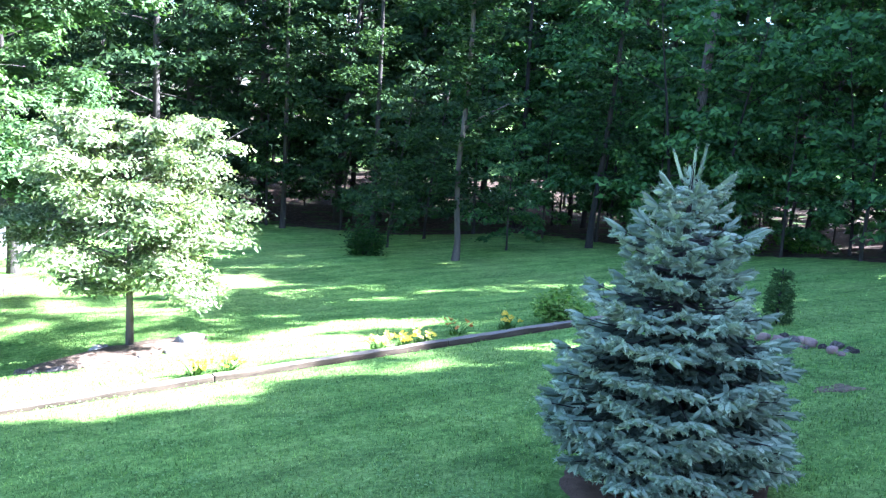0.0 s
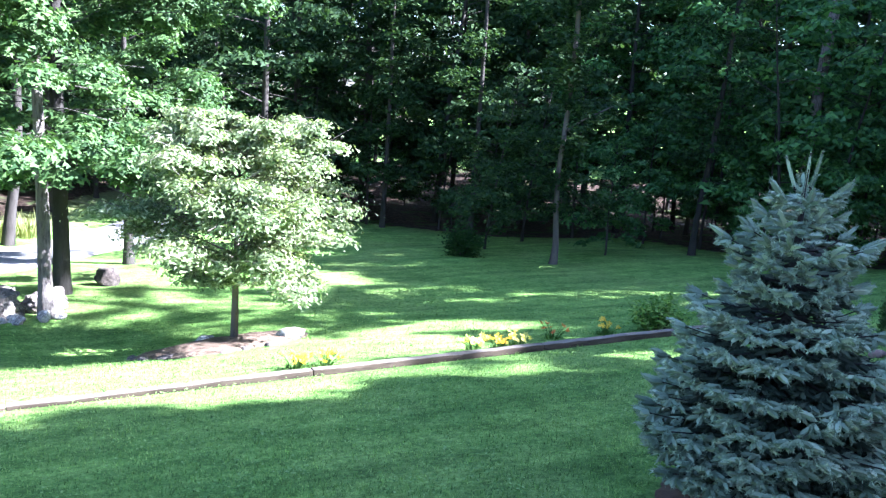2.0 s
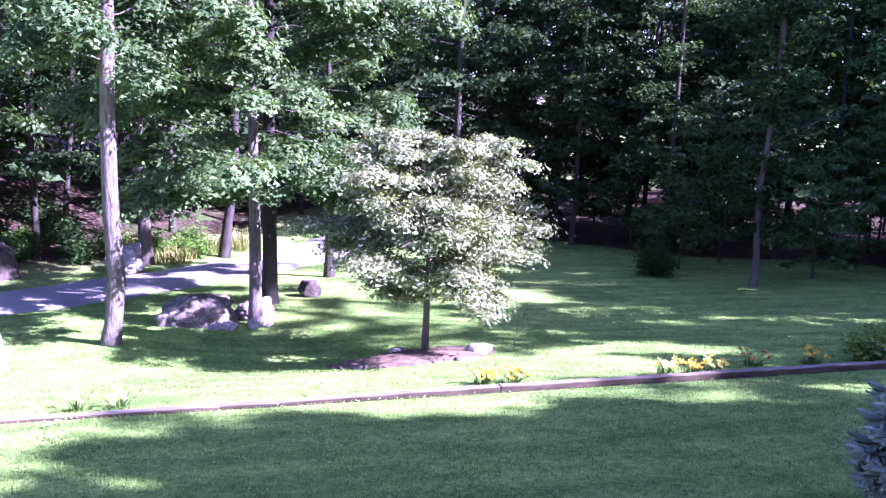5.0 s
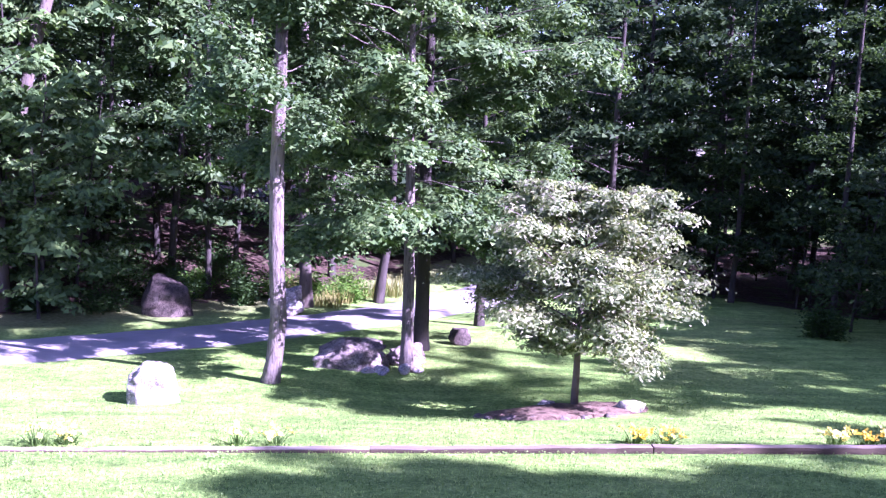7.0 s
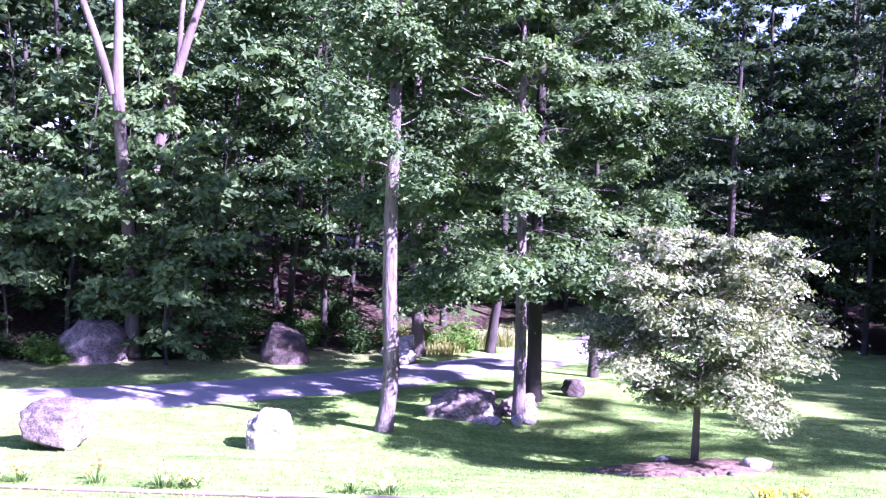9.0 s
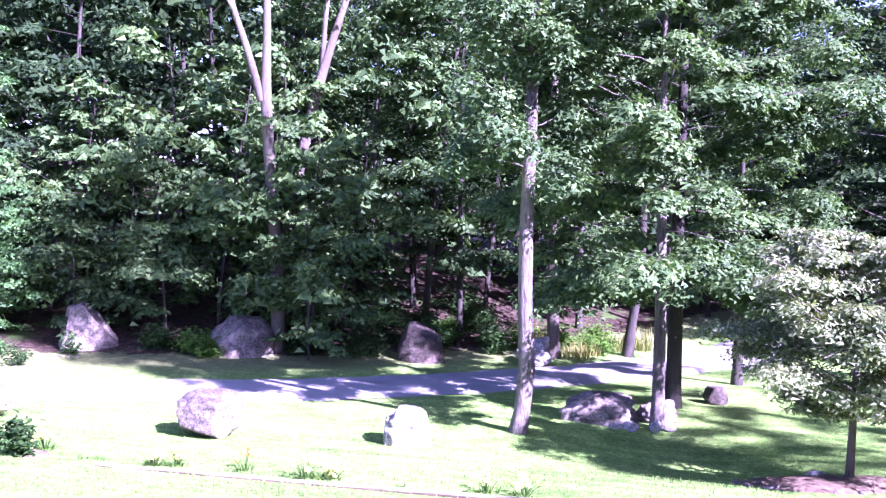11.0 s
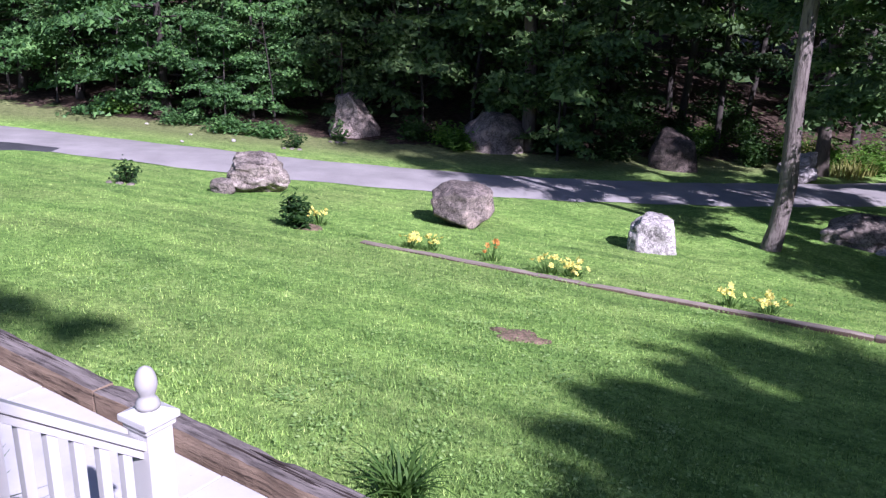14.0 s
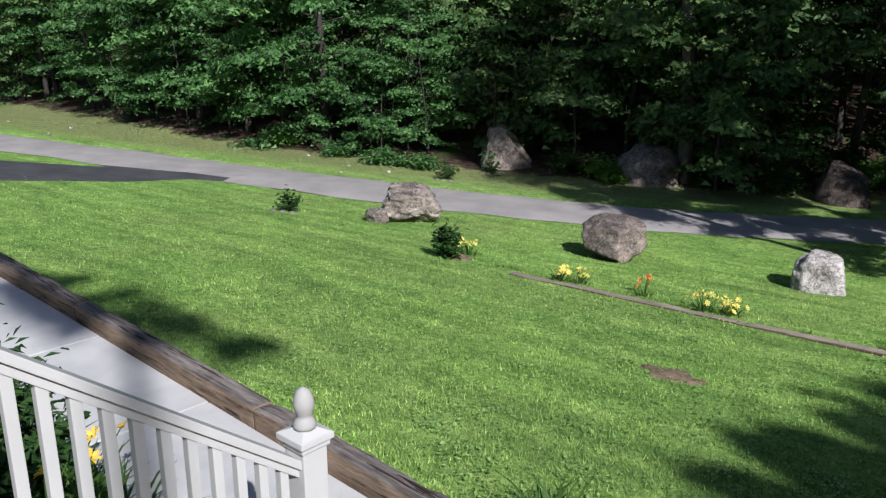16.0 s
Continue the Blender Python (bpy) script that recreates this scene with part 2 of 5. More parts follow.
    link(nt, mix(nt, ramp(nt, add.outputs[0], (0.42, (0, 0, 0)), (0.58, (1, 1, 1))), grass, litter), b.inputs["Base Color"])
    bump(nt, b, fine, 0.9, 0.04)
    return m


GROUND = ground_material()

# ---- the lie of the land ----
FALL = radians(40)      # the lawn falls away from the house in this direction
ROAD = [(-58, -24), (-44, -16), (-31.2, -8.0), (-25.0, -2.4), (-20.6, 1.9), (-17.3, 5.4), (-15.0, 8.75), (-13.75, 12.0), (-13.1, 15.3), (-12.7, 19), (-12.6, 25),
        (-13.4, 36), (-15, 62)]


def smooth_line(points, n=8):
    """A Catmull-Rom curve through the points."""
    p = np.array([points[0], *points, points[-1]], float)
    out = []
    for i in range(1, len(p) - 2):
        for t in np.linspace(0, 1, n, endpoint=False):
            a, b, c, d = p[i - 1], p[i], p[i + 1], p[i + 2]
            out.append(0.5 * (2 * b + (c - a) * t + (2 * a - 5 * b + 4 * c - d) * t * t + (3 * b - a - 3 * c + d) * t ** 3))
    return np.array([*out, p[-1]])


ROAD_LINE = smooth_line(ROAD, 8)


def past_road(x, y):
    """Signed distance from the middle of the drive; positive on the wooded side."""
    x, y = np.asarray(x, float), np.asarray(y, float)
    best, sign = np.full(x.shape, 1e9), np.zeros(x.shape)
    for (ax, ay), (bx, by) in zip(ROAD_LINE[:-1:2], ROAD_LINE[2::2]):
        dx, dy = bx - ax, by - ay
        t = np.clip(((x - ax) * dx + (y - ay) * dy) / (dx * dx + dy * dy), 0, 1)
        d = np.hypot(x - ax - t * dx, y - ay - t * dy)
        closer = d < best
        best = np.where(closer, d, best)
        sign = np.where(closer, np.sign(dx * (y - ay) - dy * (x - ax)), sign)
    return best * sign


def soft_step(v, a, b):
    t = np.clip((v - a) / (b - a), 0, 1)
    return t * t * (3 - 2 * t)


def soft_rise(v, a, w):
    """0 before a, then v - a, with a rounded bend of width w."""
    return w * np.logaddexp(0, (v - a) / w)


def land(x, y):
    """Height of the ground."""
    x, y = np.asarray(x, float), np.asarray(y, float)
    s = -math.sin(FALL) * x + math.cos(FALL) * y
    dip = 0.2 * np.exp(-((x + 6.35) ** 2 + (y - 11.1) ** 2) / (2 * 1.2 ** 2))
    z = -(0.17 * soft_rise(s, 1.5, 0.25) - 0.08 * soft_rise(s, 12, 0.4) - 0.09 * soft_rise(s, 26, 1.0))
    d = past_road(x, y)
    hill = 0.24 * soft_rise(d, 4.5, 1.2) * (1 - soft_step(y, 22, 42))
    hill = 16 * (1 - np.exp(-hill / 16))
    uneven = 0.05 * np.sin(x * 0.9 + 1.3) * np.sin(y * 0.8) * soft_step(np.hypot(x, y), 14, 24) * soft_step(np.abs(d), 2.5, 5)
    return z + hill + uneven - dip


def woods_edge(x, y):
    """About 0 on the mown grass, 1 in the woods."""
    x, y = np.asarray(x, float), np.asarray(y, float)
    d = past_road(x, y)
    verge = 3.0 + 1.6 * soft_step(-x, 26, 36)
    west = soft_step(d, verge, verge + 2.5)
    edge = np.interp(x, [-12, -5, 4, 8.5, 10.5, 14, 16.5], [31.5, 29, 27.3, 22.0, 17.0, 9.5, -4]) + 0.7 * np.sin(x * 0.8)
    north = soft_step(y, edge - 1.0, edge + 1.5) * (1 - soft_step(y, 52, 58))
    north = np.where(d > -2.5, 0, north)
    return np.maximum(west, north)


def height(x, y):
    return float(land(x, y))


# ---- building helpers ----
def mesh_from(name, verts, faces, material, smooth=False):
    me = bpy.data.meshes.new(name)
    me.from_pydata([tuple(v) for v in verts], [], [tuple(f) for f in faces])
    me.materials.append(material)
    if smooth:
        me.polygons.foreach_set("use_smooth", [True] * len(me.polygons))
    me.update()
    return me


def fast_mesh(name, verts, faces, material, smooth=False):
    """verts: array (n, 3); faces: array (m, k) of equal corners."""
    me = bpy.data.meshes.new(name)
    verts, faces = np.asarray(verts, np.float32), np.asarray(faces, np.int32)
    me.vertices.add(len(verts))
    me.vertices.foreach_set("co", verts.ravel())
    me.loops.add(faces.size)
    me.loops.foreach_set("vertex_index", faces.ravel())
    me.polygons.add(len(faces))
    me.polygons.foreach_set("loop_start", np.arange(0, faces.size, faces.shape[1], dtype=np.int32))
    me.polygons.foreach_set("use_smooth", np.full(len(faces), smooth))
    me.materials.append(material)
    me.update(calc_edges=True)
    return me


def bm_mesh(name, bm, material, smooth=False):
    me = bpy.data.meshes.new(name)
    bm.to_mesh(me)
    bm.free()
    me.materials.append(material)
    if smooth:
        me.polygons.foreach_set("use_smooth", [True] * len(me.polygons))
    return me


def part(name, me, parent, label="", place=None):
    ob = new(name, me)
    ob.parent = parent
    if place is not None:
        ob.matrix_basis = place
    return tagged(ob, label) if label else ob


def thing(name, place, label, category, group="", kind="", data=None):
    ob = new(name, data)
    ob.matrix_basis = place
    return tagged(ob, label, category, group, kind)


def box_bm(sx, sy, sz, bevel=0.0, at=(0, 0, 0), bm=None):
    """A box that stands on z = 0 at the given place, with bevelled edges."""
    bm = bm or bmesh.new()
    made = bmesh.ops.create_cube(bm, size=1, matrix=Matrix.Translation((at[0], at[1], at[2] + sz / 2)) @ Matrix.Diagonal((sx, sy, sz, 1)))
    if bevel:
        edges = list({e for v in made["verts"] for e in v.link_edges})
        bmesh.ops.bevel(bm, geom=edges, offset=bevel, segments=2, affect="EDGES", profile=0.7)
    return bm


def tube(points, radii, sides=8):
    """Vertices and quads of a tapering tube along the points."""
    pts = np.array(points, float)
    verts, faces = [], []
    ref = np.array([1.0, 0.13, 0.05])
    for i, (p, r) in enumerate(zip(pts, radii)):
        d = pts[min(i + 1, len(pts) - 1)] - pts[max(i - 1, 0)]
        d /= np.linalg.norm(d) + 1e-9
        u = np.cross(d, ref if abs(d @ ref) < 0.95 else np.array([0, 1.0, 0.1]))
        u /= np.linalg.norm(u)
        w = np.cross(d, u)
        for k in range(sides):
            a = 2 * math.pi * k / sides
            verts.append(p + r * (math.cos(a) * u + math.sin(a) * w))
    for i in range(len(pts) - 1):
        for k in range(sides):
            a, b = i * sides + k, i * sides + (k + 1) % sides
            faces.append((a, b, b + sides, a + sides))
    return verts, faces


def join_tubes(tubes):
    verts, faces = [], []
    for v, f in tubes:
        n = len(verts)
        verts += v
        faces += [tuple(i + n for i in q) for q in f]
    return np.array(verts), np.array(faces)


def leaf_quads(rng, centres, size, tilt, outward=None, aspect=0.6, droop=0.0, fold=0.0, single=False):
    """One small pointed leaf of two triangles (or one) at every centre, mostly facing up, turned and tilted at random."""
    n = len(centres)
    s = size * rng.uniform(0.65, 1.3, n)[:, None]
    a = rng.uniform(0, 2 * math.pi, n)
    t = rng.normal(0, tilt, n)
    lean = rng.uniform(0, 2 * math.pi, n)
    along = np.stack([np.cos(a), np.sin(a), -droop + 0 * a], 1)
    normal = np.stack([np.sin(t) * np.cos(lean), np.sin(t) * np.sin(lean), np.cos(t)], 1)
    if outward is not None:
        normal = normal + outward * 1.1
        normal /= np.linalg.norm(normal, axis=1)[:, None]
    along -= normal * (along * normal).sum(1)[:, None]
    along /= np.linalg.norm(along, axis=1)[:, None] + 1e-9
    side = np.cross(normal, along)
    c = np.asarray(centres)
    if single:
        v = np.stack([c - along * s * 0.5 + side * s * aspect * 0.5, c - along * s * 0.5 - side * s * aspect * 0.5 + normal * s * fold,
                      c + along * s * 0.5 - normal * s * droop * 0.3], 1).reshape(-1, 3)
        return v, np.arange(n * 3).reshape(-1, 3)
    v = np.stack([c - along * s * 0.5, c + side * s * aspect * 0.5 + normal * s * fold, c + along * s * 0.5 - normal * s * droop * 0.3,
                  c - side * s * aspect * 0.5 + normal * s * fold], 1).reshape(-1, 3)
    f = np.arange(n * 4).reshape(-1, 4)
    return v, f


# The house stands along U; N points from it across the lawn.
HOUSE_TURN = 31.0
U = Vector((math.cos(radians(HOUSE_TURN)), math.sin(radians(HOUSE_TURN)), 0))
N = Vector((-U.y, U.x, 0))
HOUSE = Matrix.Rotation(radians(HOUSE_TURN), 4, "Z")


def at_house(u, n, z=0.0):
    return HOUSE @ Matrix.Translation((u, n, z))


WALK_Z = -0.27
WALK_SKEW = -0.03      # the walk and its timbers run slightly off the house's line


def along_walk(u, n, z=0.0):
    return at_house(-2.4, 0, z) @ Matrix.Rotation(math.atan(WALK_SKEW), 4, "Z") @ Matrix.Translation((u + 2.4, n, 0))




# ---- ground, drive, walk ----
def build_ground():
    out = np.geomspace(0.8, 90, 26).cumsum()
    xs = np.concatenate([(-42 - out)[::-1], np.arange(-42, -11, 0.45), np.arange(-11, 2.4, 0.14), np.arange(2.4, 20, 0.45), 20 + out])
    ys = np.concatenate([(-14 - out)[::-1], np.arange(-14, -5.6, 0.45), np.arange(-5.6, 3.6, 0.14), np.arange(3.6, 44, 0.45), 44 + out])
    X, Y = np.meshgrid(xs, ys)
    Z = land(X, Y) - 0.06 * (1 - soft_step(np.abs(past_road(X, Y)), 1.25, 1.75))
    u, n = X * U.x + Y * U.y, X * N.x + Y * N.y
    dug = (n < 2.52 + WALK_SKEW * (u + 2.4)) & (n > -9) & (u > -14) & (u < 11)
    Z = np.where(dug, np.minimum(Z, -0.42), Z)
    V = np.stack([X, Y, Z], -1).reshape(-1, 3)
    i = np.arange(len(xs) * len(ys)).reshape(len(ys), len(xs))
    F = np.stack([i[:-1, :-1], i[:-1, 1:], i[1:, 1:], i[1:, :-1]], -1).reshape(-1, 4)
    me = fast_mesh("ground", V, F, GROUND, True)
    at = me.attributes.new("woods", "FLOAT", "POINT")
    at.data.foreach_set("value", woods_edge(V[:, 0], V[:, 1]).astype(np.float32))
    past = past_road(V[:, 0], V[:, 1])
    at = me.attributes.new("verge", "FLOAT", "POINT")
    at.data.foreach_set("value", (0.85 * soft_step(past, 1.2, 3.6)).astype(np.float32))
    tagged(new("ground", me), "green mown lawn running into brown leaf litter under the trees", "ground", kind="structure")


def ribbon(line, left, right, lift, material, name, rows=7):
    d = np.gradient(line, axis=0)
    d /= np.linalg.norm(d, axis=1)[:, None]
    nrm = np.stack([-d[:, 1], d[:, 0]], 1)
    wob = 0.06 * np.sin(np.arange(len(line)) * 1.7) + 0.04 * np.sin(np.arange(len(line)) * 0.61)
    P = [line + nrm * (a + (wob[:, None] if k in (0, rows - 1) else 0))
         for k, a in enumerate(np.linspace(-right, left, rows))]
    P = np.stack(P, 1)
    crown = lift + 0.02 * (1 - np.linspace(-1, 1, rows) ** 2)
    crown[0] = crown[-1] = -0.04
    Z = land(P[..., 0], P[..., 1]) + crown[None]
    V = np.concatenate([P, Z[..., None]], -1).reshape(-1, 3)
    i = np.arange(len(line) * rows).reshape(len(line), rows)
    F = np.stack([i[:-1, :-1], i[:-1, 1:], i[1:, 1:], i[1:, :-1]], -1).reshape(-1, 4)[:, ::-1]
    return new(name, fast_mesh(name, V, F, material, True))


def build_drive():
    tagged(ribbon(ROAD_LINE, 1.4, 1.35, 0.02, ASPHALT, "driveway"), "worn grey asphalt driveway curving past the lawn", "driveway", kind="structure")
    spur = smooth_line([(-20.6, 0.7), (-20.8, -0.6), (-20.7, -2.0), (-20.3, -4.0), (-19.5, -7), (-18.5, -11)], 8)
    width = np.interp(np.linspace(0, 5, len(spur)), range(6), [0.3, 1.1, 2.3, 3.6, 3.9, 3.9])
    rows, P = 6, []
    d = np.gradient(spur, axis=0)
    d /= np.linalg.norm(d, axis=1)[:, None]
    nrm = np.stack([-d[:, 1], d[:, 0]], 1)
    for a in np.linspace(-1, 1, rows):
        P.append(spur + nrm * (a * width)[:, None])
    P = np.stack(P, 1)
    Z = land(P[..., 0], P[..., 1]) + 0.012 - 0.05 * (np.abs(np.linspace(-1, 1, rows)) > 0.99)[None]
    V = np.concatenate([P, Z[..., None]], -1).reshape(-1, 3)
    i = np.arange(len(spur) * rows).reshape(len(spur), rows)
    F = np.stack([i[:-1, :-1], i[:-1, 1:], i[1:, 1:], i[1:, :-1]], -1).reshape(-1, 4)
    tagged(new("parking_spur", fast_mesh("parking_spur", V, F, NEW_ASPHALT, True)), "dark sealed asphalt spur joining the grey driveway", "driveway", kind="structure")


def build_walk():
    walk_way = thing("pavement", along_walk(0, 0, WALK_Z), "pale concrete walk of broad slabs beside a timber edge", "pavement", kind="structure")
    wide = bm_mesh("slab", box_bm(1.488, 1.26, 0.12, 0.008), CONCRETE)
    narrow = bm_mesh("slab", box_bm(1.488, 0.96, 0.12, 0.008), CONCRETE)
    for k in range(10):
        part("slab", (wide, wide, wide, narrow)[min(k, 3)], walk_way, place=Matrix.Translation((0.9 - 1.5 * k, (1.82, 1.97)[k > 2], -0.12 + 0.003 * (k % 3))))


def worn_beam(ln, w, h, seed, wear, cuts=40):
    """A squared timber gone uneven, with rounded arrises and chipped ends."""
    bm = box_bm(ln, w, h, min(w, h) * 0.12)
    bmesh.ops.subdivide_edges(bm, edges=[e for e in bm.edges if e.calc_length() > ln * 0.7], cuts=cuts)
    for v in bm.verts:
        p = v.co + Vector((seed * 7, seed, 0))
        n = noise.noise_vector(p * 2.6)
        f = noise.noise_vector(p * 11)
        chip = max(0, noise.noise(p * Vector((5, 9, 9))) - 0.25) * 1.5
        edge = abs(v.co.y) / (w / 2)
        v.co += Vector((0, (n.y + 0.5 * f.y) * wear - math.copysign(chip * wear * 1.5, v.co.y), (n.z + 0.5 * f.z) * wear - chip * wear * 2.0 * edge if v.co.z > h * 0.5 else 0))
    return bm


def build_timber_edge():
    edge = thing("timber_edging", along_walk(0, 2.53, WALK_Z - 0.06), "weathered brown landscape timbers edging the concrete walk", "edging")
    rng = random.Random(3)
    u, ln = 1.0, 2.44
    for k in range(5):
        timber = bm_mesh("timber", worn_beam(ln - 0.012, 0.135, 0.18, k + 1, 0.011), TIMBER)
        timber.materials.append(TIMBER_TOP)
        for f in timber.polygons:
            f.material_index = int(f.normal.z > 0.75)
        beam = part("timber", timber, edge, place=Matrix.Translation((u - ln / 2, rng.uniform(-0.008, 0.008), rng.uniform(-0.006, 0.006))))
        # long drying splits along the top
        for s in range(3):
            x0, span, y0 = rng.uniform(-1.0, 0.4), rng.uniform(0.4, 0.9), rng.uniform(0.005, 0.045) * (1 if s else -0.6)
            pts = [(x0 + span * t / 8, y0 + 0.006 * noise.noise(Vector((x0 * 9 + t, k, s))), 0.1805) for t in range(9)]
            tv, tf = tube(pts, [0.001] + [0.004 + 0.003 * math.sin(t * 1.3 + s) for t in range(7)] + [0.001], 6)
            part("split", fast_mesh("split", np.array(tv) * np.array([1, 1, 1]), np.array(tf), SPLIT_WOOD, True), beam)
        u -= ln


def build_tie_line():
    """Landscape ties end to end along the flower border."""
    a, b = Vector((2.6, 11.92, 0)), Vector((-9.75, 3.72, 0))
    ln = (b - a).length
    n = 5
    turn = math.atan2((b - a).y, (b - a).x)
    border = thing("tie_border", Matrix.Translation((a.x, a.y, 0)), "weathered reddish brown timber ties laid along the lawn", "edging")
    piece = ln / n
    proud = (0.085, 0.085, 0.08, 0.05, 0.03, 0.025)
    for k in range(n):
        p, q = a.lerp(b, k / n), a.lerp(b, (k + 1) / n)
        zp, zq = height(p.x, p.y) + proud[k], height(q.x, q.y) + proud[k + 1]
        bm = worn_beam(piece - 0.006, 0.11, 0.24, k + 11, 0.009, 30)
        mid = p.lerp(q, 0.5)
        place = Matrix.Translation((mid.x - a.x, mid.y - a.y, (zp + zq) / 2 - 0.24)) @ Euler((0, -math.atan2(zq - zp, piece), turn)).to_matrix().to_4x4()
        tie = bm_mesh("tie", bm, TIE_SHADED_WOOD)
        tie.materials.append(TIE_LIT_TOP)
        # upward faces take the lit colour, the rest the shaded one
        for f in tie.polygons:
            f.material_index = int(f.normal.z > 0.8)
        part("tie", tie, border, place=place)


# ---- porch, stairs and rail ----
DECK_Z = 0.45
RAIL_U = -1.97


def egg_bm(r, h, z0, segments=16):
    """A turned finial: a small foot, a neck and an egg."""
    prof = [(0.0, 0), (r * 1.15, 0), (r * 1.2, 0.012), (r * 1.0, 0.026), (r * 0.8, 0.033), (r * 0.72, 0.04), (r * 0.84, 0.048)]
    for k in range(1, 11):
        t = k / 10
        grow = 0.84 + 0.24 * math.sin(min(1, t * 3.0) * math.pi / 2)
        prof.append((r * grow * math.sqrt(max(0, 1 - max(0, (t - 0.3) / 0.7) ** 2.0)), 0.05 + (h - 0.05) * t))
    bm = bmesh.new()
    rings = []
    for rr, z in prof:
        rings.append([bm.verts.new((max(rr, 0.0008) * math.cos(2 * math.pi * i / segments), max(rr, 0.0008) * math.sin(2 * math.pi * i / segments), z0 + z)) for i in range(segments)])
    for a, b in zip(rings, rings[1:]):
        for i in range(segments):
            bm.faces.new((a[i], a[(i + 1) % segments], b[(i + 1) % segments], b[i]))
    bm.faces.new(list(reversed(rings[0])))
    bm.faces.new(rings[-1])
    return bm


def slanted_bar(w, h, p, q, bevel):
    """A bar between two points in the plane of the stair, ends cut upright."""
    ln = math.hypot(q[0] - p[0], q[1] - p[1])
    bm = box_bm(w, ln, h, bevel)
    slope = (q[1] - p[1]) / (q[0] - p[0])
    turn = math.atan(slope)
    for v in bm.verts:
        y = (v.co.y / ln) * (q[0] - p[0])
        v.co = Vector((v.co.x, y, v.co.z / math.cos(turn) + y * slope))
    return bm


POST_N, POST_TOP = 1.49, 0.757
RAIL_LOW, RAIL_SLOPE = 0.645, -0.78


def build_rail(u, name_label):
    rail = thing("stair_rail", at_house(u, POST_N, WALK_Z), name_label, "railing")
    z0 = -WALK_Z
    post = part("newel_post", bm_mesh("newel_post", box_bm(0.092, 0.092, POST_TOP + z0, 0.004), WHITE_PAINT), rail)
    cap = box_bm(0.128, 0.128, 0.022, 0.004, (0, 0, POST_TOP + z0))
    cap = box_bm(0.108, 0.108, 0.02, 0.003, (0, 0, POST_TOP + z0 - 0.021), cap)
    top = bmesh.ops.create_cone(cap, cap_ends=True, segments=4, radius1=0.084, radius2=0.03, depth=0.018,
                                matrix=Matrix.Translation((0, 0, POST_TOP + z0 + 0.031)) @ Matrix.Rotation(math.pi / 4, 4, "Z"))
    part("post_cap", bm_mesh("post_cap", cap, WHITE_PAINT), post)
    part("finial", bm_mesh("finial", egg_bm(0.031, 0.135, POST_TOP + z0 + 0.038), FINIAL_GREY, True), post, "pale grey egg-shaped wooden finial")
    run = POST_N - 0.42
    def line(y, off=0.0):
        return RAIL_LOW + z0 + off + RAIL_SLOPE * y
    mid = -run / 2
    for nm, w, h, off in (("handrail", 0.072, 0.026, -0.004), ("under_rail", 0.04, 0.034, -0.036), ("bottom_rail", 0.045, 0.06, -0.72)):
        bar = slanted_bar(w, h, (-run - 0.02, line(-run - 0.02, off)), (-0.044, line(-0.044, off)), 0.004)
        bar_mid = -(run + 0.064) / 2
        part(nm, bm_mesh(nm, bar, WHITE_PAINT), rail, place=Matrix.Translation((0, bar_mid, line(bar_mid, off) - 0)))
    n = 14
    for k in range(n):
        y = -0.095 - k * (run - 0.12) / (n - 1)
        bm = box_bm(0.027, 0.030, 0.66, 0.003)
        for v in bm.verts:
            v.co.z += RAIL_SLOPE * v.co.y
        part("baluster", bm_mesh("baluster", bm, WHITE_PAINT), rail, place=Matrix.Translation((0, y, line(y, -0.695))))
    up = part("top_post", bm_mesh("top_post", box_bm(0.092, 0.092, 1.15, 0.004), WHITE_PAINT), rail, place=Matrix.Translation((0, -run - 0.066, DECK_Z + z0)))
    return rail


def build_porch():
    stairs = thing("porch_stairs", at_house(-1.33, 0, 0), "grey painted wooden steps down to the concrete walk", "stairs")
    for k in range(3):
        top = DECK_Z - 0.18 * (k + 1)
        part("tread", bm_mesh("tread", box_bm(1.16, 0.29, 0.035, 0.005), DECK), stairs, place=Matrix.Translation((0, 0.545 + 0.26 * k, top - 0.035)))
        part("riser", bm_mesh("riser", box_bm(1.14, 0.02, 0.145, 0.002), WHITE_PAINT), stairs, place=Matrix.Translation((0, 0.425 + 0.26 * k, top)))
    for sx in (-0.55, 0.55):
        part("stringer", bm_mesh("stringer", slanted_bar(0.04, 0.24, (0.42, 0.1), (1.25, -0.44), 0.003), WHITE_PAINT), stairs, place=Matrix.Translation((sx, 0.835, -0.18)))
    porch = thing("porch", at_house(0, 0, 0), "raised wooden porch floor along the house wall", "porch")
    for k in range(14):
        part("deck_board", bm_mesh("deck_board", box_bm(9.0, 0.136, 0.03, 0.003), DECK), porch, place=Matrix.Translation((2.2, -1.53 + 0.14 * k, DECK_Z - 0.03)))
    for u in (-2.2, 0.8, 3.7, 6.6):
        part("support", bm_mesh("support", box_bm(0.14, 0.14, DECK_Z + 0.12, 0.004), DECK), porch, place=Matrix.Translation((u, 0.2, -0.15)))
    part("rim_board", bm_mesh("rim_board", box_bm(9.0, 0.03, 0.2, 0.003), WHITE_PAINT), porch, place=Matrix.Translation((2.2, 0.378, DECK_Z - 0.235)))


